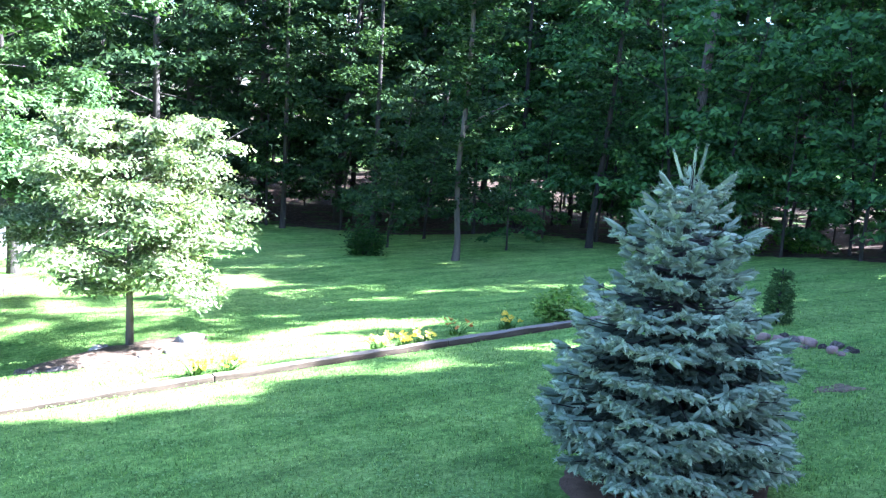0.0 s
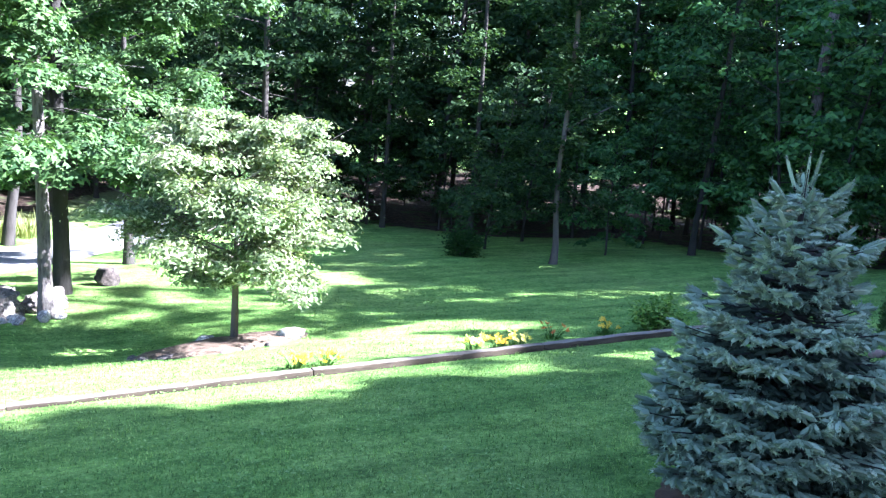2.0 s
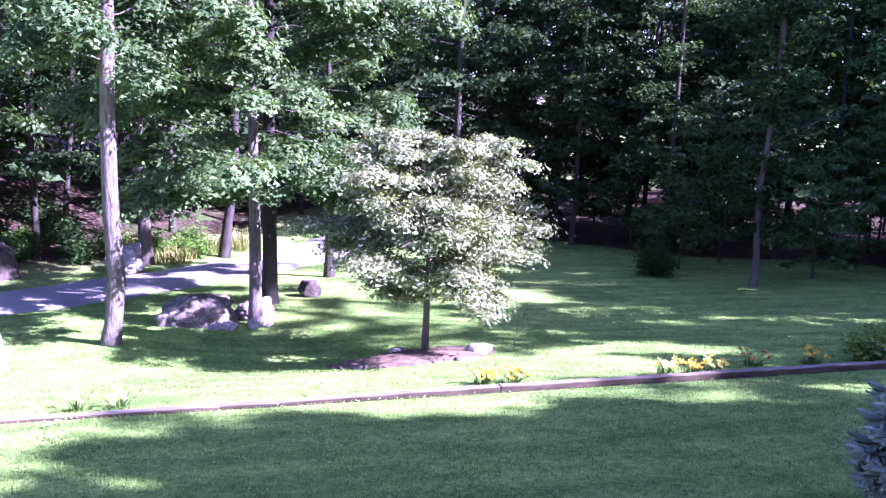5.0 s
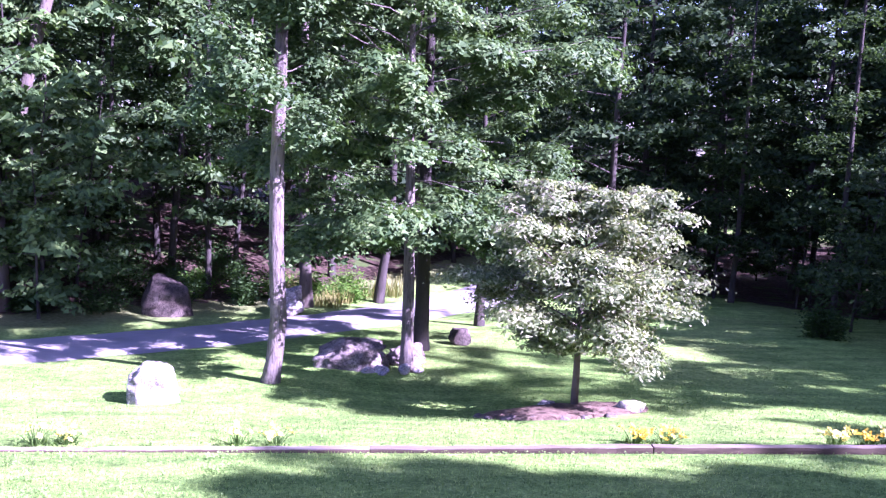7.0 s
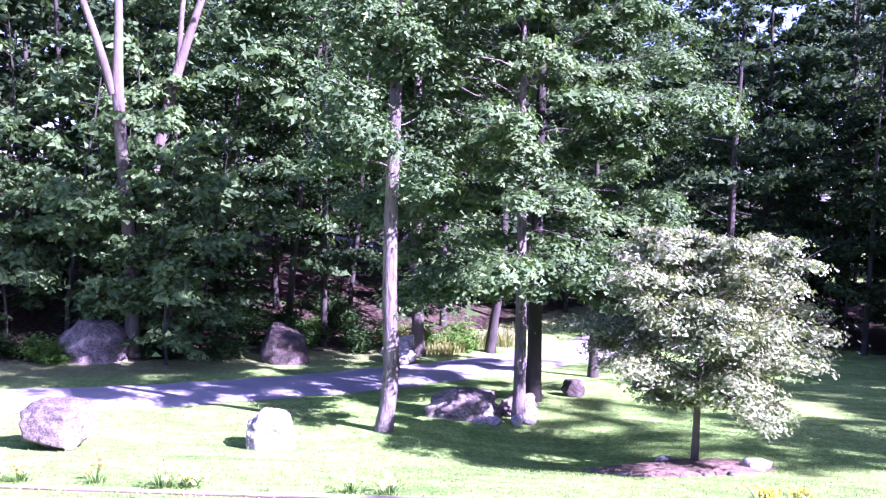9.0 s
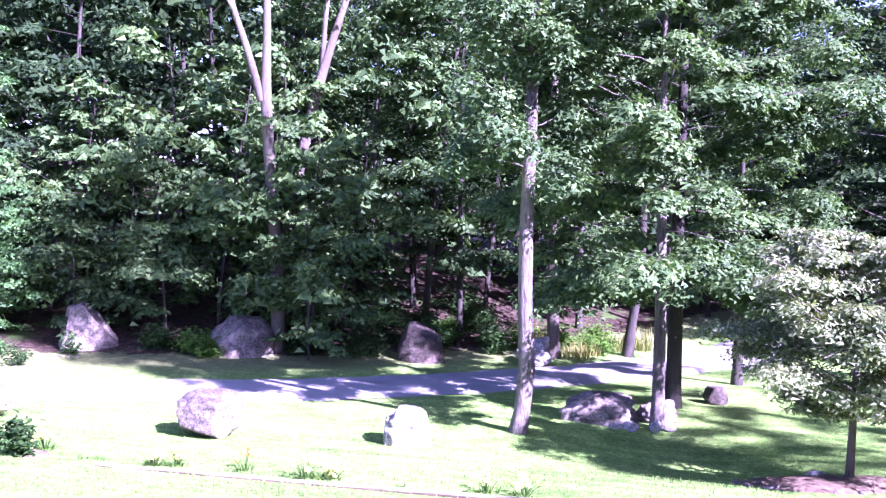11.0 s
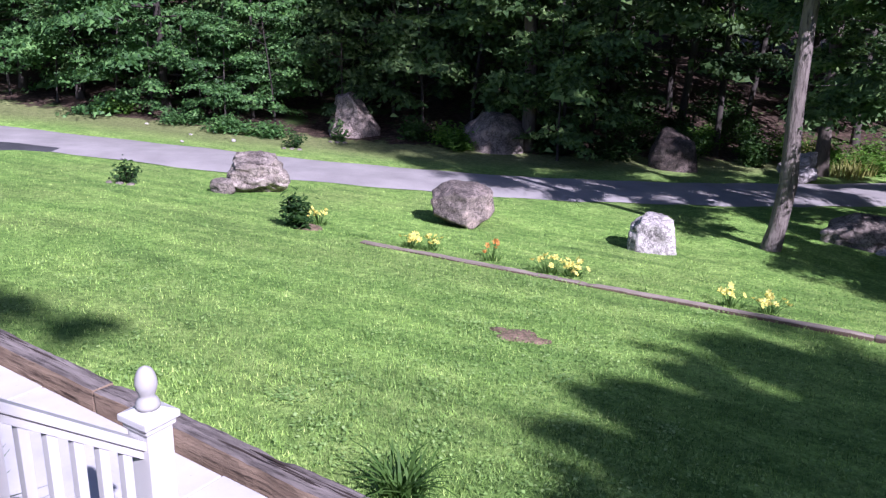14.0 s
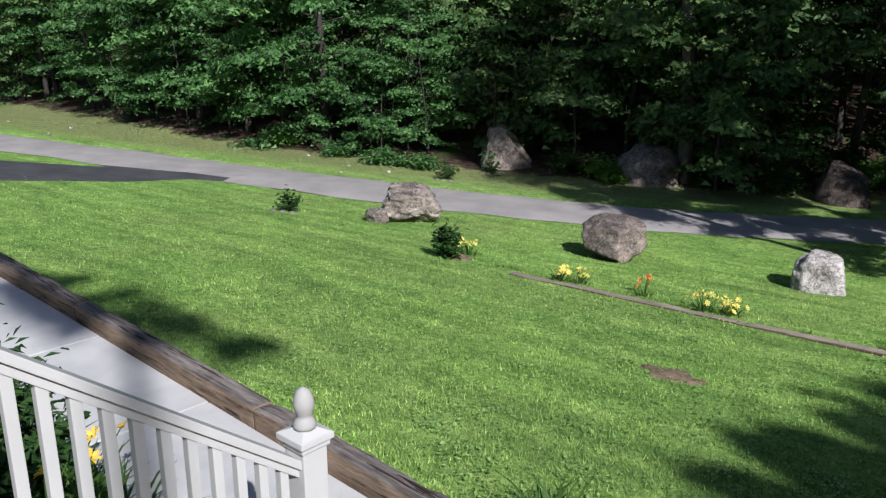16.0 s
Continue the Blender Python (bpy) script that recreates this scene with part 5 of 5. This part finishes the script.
high = [(0, 10.5, 1.6), (-1.5, 11.5, 1.5), (1.6, 11.2, 1.5), (0.3, 13, 1.8), (-0.8, 12.4, 1.4)]
# maple leaf, lighter than the forest's, stands in for sun on both crowns
bare_stem_tree("forked_tree", "tall tree with a pale trunk forking high above the woods", -18.75, 11.75, 57,
               [[(0.05, -0.1, 0.2), (0, 2.1, 0.16), (-0.15, 4.2, 0.145), (-0.33, 6.5, 0.14), (-0.25, 8.0, 0.10), (-0.28, 9.6, 0.09), (-0.3, 12, 0.05)],
                [(-0.33, 6.4, 0.11), (-0.7, 7.7, 0.09), (-1.1, 8.8, 0.07), (-1.2, 9.6, 0.05), (-1.4, 12, 0.03)], [(-1.05, 8.6, 0.045), (-1.4, 9.2, 0.03), (-1.6, 10, 0.02)]],
               BARK, 501, 4200, 0.19, MAPLE_LEAF, high + [(0.1, 2.4, 1.0), (-0.4, 3.5, 1.1), (0.5, 3.2, 1.0), (0.0, 4.5, 0.9), (0.3, 2.0, 0.8)])
bare_stem_tree("forked_tree", "tall tree with a pale leaning trunk above the woods", -20.4, 13.5, 54,
               [[(-0.5, -0.1, 0.2), (-0.3, 2.2, 0.17), (0.05, 4.6, 0.15), (0.6, 7.2, 0.14), (1.1, 9.0, 0.1), (1.6, 10.6, 0.08), (2.0, 13, 0.04)],
                [(0.6, 7.1, 0.09), (0.75, 8.8, 0.07), (0.95, 11, 0.04)]], BARK, 502, 2400, 0.22, MAPLE_LEAF, [(1, 11.5, 1.6), (2.4, 12.5, 1.6), (0.2, 12.6, 1.5), (1.6, 13.5, 1.6)])
bare_stem_tree("dead_tree", "pale bare forked snag among the woods", 7.2, 25.2, -16,
               [[(0, -0.1, 0.17), (0.05, 3.5, 0.15), (0.15, 6.5, 0.14), (0.3, 8.2, 0.12), (0.45, 10.5, 0.05)], [(0.27, 7.9, 0.08), (0.1, 8.7, 0.06), (-0.2, 10, 0.03)]], PALE_BARK, 503)
bare_stem_tree("edge_tree", "slim tree with a pale brown trunk at the lawn's end", 0.35, 21.6, 0,
               [[(0, -0.1, 0.13), (0.03, 0.5, 0.085), (0.0, 1.2, 0.07), (-0.07, 2.4, 0.062), (-0.03, 3.5, 0.065), (0.04, 6.0, 0.06), (0.0, 10.5, 0.035)], [(0.02, 3.4, 0.03), (0.5, 3.7, 0.022), (1.1, 4.1, 0.012)]], BARK, 504, 7600, 0.15, FOREST_LEAF,
               [(0.0, 2.2, 0.5), (0.15, 3.1, 0.5), (-0.1, 5.0, 0.6), (0.1, 6.4, 0.6), (-0.3, 4.6, 0.9), (0.5, 5.6, 1.0), (-0.5, 6.2, 1.0), (0.2, 3.8, 0.7), (-0.9, 3.2, 0.9), (-1.3, 1.5, 0.8), (0.9, 1.6, 0.8), (-0.6, 7, 1.4), (0.8, 8, 1.4), (0, 9.5, 1.5), (-0.9, 2.6, 0.8)])
bare_stem_tree("edge_tree", "slim tree with a pale trunk across the drive", -14.2, 21.0, 33,
               [[(-0.1, -0.1, 0.19), (0.05, 1.0, 0.14), (0.2, 2.6, 0.12), (0.25, 6, 0.1), (0.3, 9, 0.05)]], DARK_BARK, 505, 2200, 0.2, MAPLE_LEAF, [(0.2, 5, 1.2), (-0.8, 4.2, 1.0), (1.0, 6.2, 1.3), (0, 8, 1.6)])
bare_stem_tree("edge_tree", "ivy-covered trunk beside the pale boulder across the drive", -15.1, 18.4, 40,
               [[(0.1, -0.1, 0.22), (0.05, 1.0, 0.17), (0, 3.0, 0.15), (-0.1, 6, 0.13), (-0.1, 10, 0.06)]], BARK, 506, 5200, 0.14, MAPLE_LEAF, [(0.05, 1.7, 0.3), (0.05, 2.3, 0.4), (0.1, 3.0, 0.45), (0, 3.6, 0.5), (0, 4.2, 0.6), (-0.3, 5.2, 1.0), (0, 6.5, 1.3), (0.5, 8.5, 1.5)])
for k, (x, y, tall, lean) in enumerate([(-17.6, 17.2, 11, 0.0), (-22.0, 16.9, 10, 0.05), (-21.0, 18.4, 9, -0.05), (-18.8, 19.6, 11, 0.08), (-23.4, 20.5, 12, 0.0), (-2.3, 27.2, 11, 0.0), (4.3, 24.6, 9, 0.1), (-5.7, 29.6, 10, 0.0), (-20.4, 16.0, 8, 0.05)]):
    bare_stem_tree("slim_tree", "slender dark-stemmed woodland tree with thin leaves", x, y, 20, [[(0, -0.1, 0.13), (0.02, 1, 0.085), (lean * 3, tall * 0.4, 0.075), (lean * 6, tall, 0.03)]], DARK_BARK, 520 + k, 3600, 0.15, FOREST_LEAF,
                   [(0.3, tall * 0.22, 0.7), (-0.5, tall * 0.3, 0.8), (0.5, tall * 0.38, 0.9), (-0.4, tall * 0.46, 0.9), (lean * 4, tall * 0.55, 1.0), (lean * 5 + 0.5, tall * 0.7, 1.1), (lean * 5 - 0.6, tall * 0.8, 1.2), (lean * 6, tall * 0.95, 1.3)], "slender woodland trees")


def build_woods():
    flat_top = lambda h: (0.75 + 0.25 * math.sin(math.pi * h)) * (1 - 0.45 * h * h)
    edge, deep, young, sunny = [], [], [], []
    for k in range(3):
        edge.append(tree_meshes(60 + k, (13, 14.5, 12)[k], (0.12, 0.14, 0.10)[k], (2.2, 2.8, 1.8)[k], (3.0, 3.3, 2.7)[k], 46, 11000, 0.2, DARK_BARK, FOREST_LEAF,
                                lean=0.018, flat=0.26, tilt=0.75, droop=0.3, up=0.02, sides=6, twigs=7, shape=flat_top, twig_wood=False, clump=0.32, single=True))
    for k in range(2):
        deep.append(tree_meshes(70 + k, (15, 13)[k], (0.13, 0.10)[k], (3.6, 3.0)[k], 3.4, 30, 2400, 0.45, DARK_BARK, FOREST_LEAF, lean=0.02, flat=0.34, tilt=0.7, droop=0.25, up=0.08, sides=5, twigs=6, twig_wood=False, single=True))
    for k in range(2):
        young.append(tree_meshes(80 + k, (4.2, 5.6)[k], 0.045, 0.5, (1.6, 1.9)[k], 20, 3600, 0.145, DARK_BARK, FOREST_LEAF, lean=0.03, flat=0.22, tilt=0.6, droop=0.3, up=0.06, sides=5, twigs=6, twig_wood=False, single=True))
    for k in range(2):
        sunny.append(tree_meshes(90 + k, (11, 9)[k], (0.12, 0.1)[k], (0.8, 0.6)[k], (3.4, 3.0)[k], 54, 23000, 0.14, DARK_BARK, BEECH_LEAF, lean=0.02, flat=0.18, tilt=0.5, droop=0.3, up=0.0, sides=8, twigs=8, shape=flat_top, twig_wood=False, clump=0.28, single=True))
    # lighter maple leaves on edge trees stand in for sun on the west woods
    lit_edge = []
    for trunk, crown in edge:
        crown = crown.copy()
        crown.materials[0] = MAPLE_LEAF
        lit_edge.append((trunk, crown))
    # beech leaves lighten the north-east woods in place of light; beech saplings share them
    lit_or_beech = []
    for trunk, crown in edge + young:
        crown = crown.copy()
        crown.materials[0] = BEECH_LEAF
        lit_or_beech.append((trunk, crown))
    # young trees in lighter leaf, standing in for sun on the west woods
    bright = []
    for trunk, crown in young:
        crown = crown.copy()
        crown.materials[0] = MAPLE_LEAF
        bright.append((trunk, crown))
    rng = random.Random(5)
    placed = []
    label = {"edge": "woodland tree with layered green leaves and a dark trunk", "deep": "tree deep in the woods with a dark slender trunk",
             "young": "young understorey tree with layered leaves", "sunny": "sunlit beech with layered bright green leaves down to the ground"}

    def plant(kind, meshes, x, y, gap, lo, hi):
        if any((x - a) ** 2 + (y - b) ** 2 < gap * gap for a, b in placed):
            return False
        placed.append((x, y))
        tree({"edge": "woodland_tree", "deep": "woodland_tree", "young": "young_tree", "sunny": "beech_tree"}[kind], rng.choice(meshes),
             on_land(x, y, rng.uniform(0, 360), rng.uniform(lo, hi), 0.05), label[kind], kind + " trees of the woods")
        return True

    # beeches along the drive
    for x, y in ((-24.2, 5.9), (-26.6, 3.9), (-29.3, 1.7), (-31.8, 0.1), (-35.2, -2.2), (-39.3, -4.1), (-43.5, -6.2), (-28.6, 6.6), (-33.0, 3.6), (-47.5, -8.5), (-37.5, 0.5)):
        plant("sunny", sunny, x, y, 1.0, *((0.85, 1.15) if x < -25 else (0.55, 0.6)))
    # low boughs that hide the foot of the woods
    for x, y, s in ((-18.2, 12.5, 1.35), (-17.5, 11.9, 0.9), (-19.6, 12.4, 1.3), (-20.8, 11.2, 1.4), (-21.6, 12.6, 1.6), (-22.6, 9.6, 1.3), (-20.6, 13.6, 1.5), (-23.4, 11.6, 1.6), (-22.0, 14.4, 1.6), (-24.4, 9.4, 1.5),
                    (-18.2, 13.4, 1.0), (-21.2, 9.9, 1.0), (-23.6, 8.2, 1.1), (-25.8, 6.6, 1.2), (6.3, 23.5, 1.35), (7.7, 24.0, 1.3), (-1.6, 24.2, 0.9), (1.8, 23.6, 0.75), (-0.6, 26.4, 1.1), (3.2, 27.2, 1.0), (6.2, 24.6, 1.0), (4.8, 26.2, 1.2),
                    (8.8, 21.8, 1.0), (9.8, 19.6, 1.0), (-3.6, 29.2, 1.1), (-6.4, 30.2, 1.2), (-8.6, 31.0, 1.2), (7.4, 25.6, 1.3), (10.6, 18.0, 1.1), (1.0, 28.6, 1.3), (-1.8, 29.4, 1.3), (9.6, 23.4, 1.3), (5.6, 28.2, 1.4)):
        plant("young", bright if x < -17 else lit_or_beech[3:] if x > 0 else young, x, y, 0.5, s * 0.95, s * 1.05)
    # beech saplings that reach down to the verge
    for x, y, s in ((-22.9, 6.2, 0.7), (-23.6, 5.0, 0.62), (-24.9, 4.6, 0.75), (-26.0, 3.4, 0.7), (-27.6, 2.6, 0.85), (-29.0, 1.0, 0.8), (-30.8, -0.3, 0.9), (-32.8, -1.4, 0.85), (-34.6, -2.9, 0.9), (-37.2, -4.0, 0.95), (-25.2, 6.4, 0.95), (-27.4, 4.6, 1.0)):
        plant("young", lit_or_beech[3:], x, y, 0.4, s * 0.95, s * 1.05)
    counts = {"edge": 0, "deep": 0, "young": 0}
    for x, y in ((-9.6, 28.4), (-9.9, 32.0), (-10.3, 35.5), (-9.8, 39.5), (-16.4, 26.5), (-16.8, 30.0), (-17.2, 34.0), (-17.8, 38.5), (-7.4, 33.5)):
        plant("edge", edge, x, y, 0.8, 0.9, 1.1)
    dice = np.random.default_rng(55)
    AZ, RR = np.radians(dice.uniform(-38, 108, 14000)), dice.uniform(16, 60, 14000)
    XX, YY = -RR * np.sin(AZ), RR * np.cos(AZ)
    WOODED, INNER = woods_edge(XX, YY), woods_edge(XX * (RR - 7) / RR, YY * (RR - 7) / RR)
    INNER = np.maximum(INNER, 0)
    spots = [q for q in zip(AZ.tolist(), RR.tolist(), XX.tolist(), YY.tolist(), WOODED.tolist(), INNER.tolist()) if q[4] >= 0.85]
    for az, r, x, y, wooded, inner in spots:
        # the leaf-strewn slope opposite the maples stays open underneath
        open_slope = 38 < math.degrees(az) < 53 and r < 36
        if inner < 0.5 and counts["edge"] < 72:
            counts["edge"] += plant("edge", lit_or_beech[:3] if math.degrees(az) < -3 else lit_edge if math.degrees(az) > 80 or 39 < math.degrees(az) < 57 else edge, x, y, 3.2 if open_slope else 2.4, 0.85, 1.2)
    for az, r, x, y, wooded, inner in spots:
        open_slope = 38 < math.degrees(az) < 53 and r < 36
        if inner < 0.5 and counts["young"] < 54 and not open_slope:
            counts["young"] += plant("young", lit_or_beech[3:] if math.degrees(az) < -3 else bright if math.degrees(az) > 74 else young, x, y, 1.25, 0.6, 1.1)
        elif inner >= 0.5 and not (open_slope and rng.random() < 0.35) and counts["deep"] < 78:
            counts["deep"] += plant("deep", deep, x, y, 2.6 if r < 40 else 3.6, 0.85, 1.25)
    # full crowns out of view, added only to shade the lawn
    full = tree_meshes(95, 13.3, 0.16, 4.0, 2.5, 62, 6200, 0.4, DARK_BARK, FOREST_LEAF, lean=0.012, flat=0.4, tilt=0.6, droop=0.15, up=0.05, sides=8, twigs=6,
                       shape=lambda h: 1 - 0.6 * h ** 4, twig_wood=False, single=True)
    for x, y, s in ((10.9, 5.4, 0.81), (11.1, 4.5, 0.81), (11.8, 3.9, 0.8), (10.6, 6.8, 0.77), (12.8, 15.5, 0.78), (13.4, 20.4, 0.84), (13.2, 7.0, 0.93), (13.2, 5.7, 0.85), (13.0, 7.9, 0.87), (12.8, 9.0, 0.73), (13.2, 10.4, 0.59), (12.9, 12.2, 0.66), (15.4, 7.5, 0.98), (15.8, 9.2, 0.82)):
        tree("shade_tree", full, on_land(x, y, 70 * x, s, 0.05), "unseen full-crowned tree beyond the house, added to shade the lawn", "full trees beyond the house")
    # trees added beyond the house's end, mostly unseen, to block the lawn's morning sun
    for x, y, k, s in ((13.2, 5.0, 0, 0.85), (15.6, 7.4, 1, 1.0), (12.4, 7.6, 2, 0.8), (17.0, 4.2, 1, 0.92), (11.2, 6.2, 2, 0.9), (13.6, 9.8, 0, 0.62), (14.4, 12.4, 0, 0.8), (13.8, 16.6, 1, 0.86), (15.2, 20.2, 0, 1.0), (14.8, 23.5, 1, 0.85), (17.5, 27.5, 0, 1.35), (15.0, 27.5, 2, 1.4), (20.5, 24.0, 1, 0.9), (17.5, 32.0, 1, 1.35), (12.6, 33.0, 0, 1.1), (16.5, 15.0, 2, 0.85), (17.2, 17.8, 2, 0.8), (19.5, 10.6, 1, 1.0), (20.0, 18.5, 0, 0.75), (21.5, 14.0, 2, 1.0), (18.0, 21.0, 2, 0.7)):
        tree("woodland_tree", edge[k], on_land(x, y, 40 * k, s, 0.05), label["edge"], "edge trees of the woods")


build_woods()


# unseen stem with a few sprays placed to drop shade on walk and lawn
bare_stem_tree("tall_slim_tree", "unseen tall slim tree beyond the house, added to cast blotches of shade", 13.6, 1.4, 90, [[(0, -0.1, 0.16), (0.05, 5, 0.13), (0, 11, 0.09), (0.05, 16.9, 0.04)]], DARK_BARK, 540, 3000, 0.16, FOREST_LEAF,
               [(0.75, 15.1, 0.3), (0.4, 15.4, 0.34), (0.1, 15.8, 0.3), (-0.1, 16.3, 0.26), (-0.75, 17.0, 0.32), (-0.55, 16.8, 0.26), (-0.5, 15.9, 0.3), (-0.8, 16.2, 0.3), (-0.3, 15.6, 0.2)])


def build_far_woods():
    """The wooded skyline beyond the trees that can be told apart."""
    rng = np.random.default_rng(77)
    c = []
    for az in np.arange(-48, 118, 0.8):
        for _ in range(9):
            r = rng.uniform(60, 80)
            a = radians(az + rng.normal(0, 0.6))
            x, y = -r * math.sin(a), r * math.cos(a)
            top = rng.uniform(13, 21)
            z = rng.uniform(0.05, 1) * top
            c.append(np.array([x, y, z]) + rng.normal(0, 1, (40, 3)) * np.array([1.8, 1.8, 0.9]))
    c = np.concatenate(c)
    c[:, 2] += land(c[:, 0], c[:, 1])
    v, f = leaf_quads(rng, c, 0.95, 0.7, droop=0.2, fold=0.1, single=True)
    tagged(new("far_woods", fast_mesh("far_woods", v, f, FOREST_LEAF)), "distant green woods closing the view", "woods", kind="stuff")


build_far_woods()


# ---- grass ----
def build_grass(count=320000):
    rng = np.random.default_rng(9)
    az = np.radians(rng.uniform(-32, 106, count))
    r = 2.6 * (21.0 / 2.6) ** rng.uniform(0, 1, count)
    x, y = -r * np.sin(az), r * np.cos(az)
    u, n = x * U.x + y * U.y, x * N.x + y * N.y
    keep = ~((n < 2.61 + WALK_SKEW * (u + 2.4)) & (u < 2.0) & (n > -9)) & (np.hypot(x - 1.42, y - 4.95) > 0.66) & (np.hypot(x + 5.5, y - 3.48) > 0.1 * rng.uniform(0.3, 1, count))
    keep &= (rng.uniform(0, 1, count) > (r - 9) / 12) & (past_road(x, y) < -2.0)
    keep &= np.hypot((x + 4.25), (y - 10.85)) > 1.1
    x, y, r = x[keep], y[keep], r[keep]
    m = len(x)
    # clumps: blades grow longer where the turf is thicker
    thick = 0.5 + 0.5 * np.sin(x * 5.1 + 2 * np.sin(y * 3.3)) * np.sin(y * 4.7 + 2 * np.sin(x * 2.9))
    ln = rng.uniform(0.016, 0.038, m) * (0.75 + 0.5 * thick) * (1 + 0.015 * r)
    a, lean = rng.uniform(0, 2 * math.pi, m), rng.uniform(0.2, 1.2, m)
    w = 0.002 * (0.7 + 0.22 * r)
    z = land(x, y) - 0.004
    b = np.stack([x, y, z], 1)
    s = np.stack([-np.sin(a), np.cos(a), 0 * a], 1) * w[:, None]
    tip = b + np.stack([np.cos(a) * ln * lean, np.sin(a) * ln * lean, ln * np.sqrt(1 - 0.55 * np.minimum(lean, 1.2) ** 2)], 1)
    V = np.stack([b - s, b + s, tip], 1).reshape(-1, 3)
    tagged(new("grass", fast_mesh("grass", V, np.arange(m * 3).reshape(-1, 3), GRASS_BLADE)), "short mown green lawn grass", "grass", kind="stuff")


build_grass()


def build_lawn_weeds():
    """Clover and plantain flat in the turf, in loose patches."""
    rng = np.random.default_rng(19)
    c = []
    for _ in range(260):
        az, r = radians(rng.uniform(-26, 96)), rng.uniform(3.0, 9.0)
        x, y = -r * math.sin(az), r * math.cos(az)
        n = rng.integers(25, 90)
        spread = rng.uniform(0.06, 0.28)
        c.append(np.stack([x + rng.normal(0, spread, n), y + rng.normal(0, spread, n), np.zeros(n)], 1))
    c = np.concatenate(c)
    u, n = c[:, 0] * U.x + c[:, 1] * U.y, c[:, 0] * N.x + c[:, 1] * N.y
    c = c[(n > 2.75 + WALK_SKEW * (u + 2.4)) & (np.hypot(c[:, 0] - 1.42, c[:, 1] - 4.95) > 0.7)]
    c[:, 2] = land(c[:, 0], c[:, 1]) + rng.uniform(0.012, 0.035, len(c))
    v, f = leaf_quads(rng, c, 0.024, 0.3, aspect=0.8, droop=0.1, fold=0.1)
    tagged(new("lawn_weeds", fast_mesh("lawn_weeds", v, f, CLOVER_LEAF)), "patches of clover and plantain leaves in the lawn", "weeds", kind="stuff")


build_lawn_weeds()
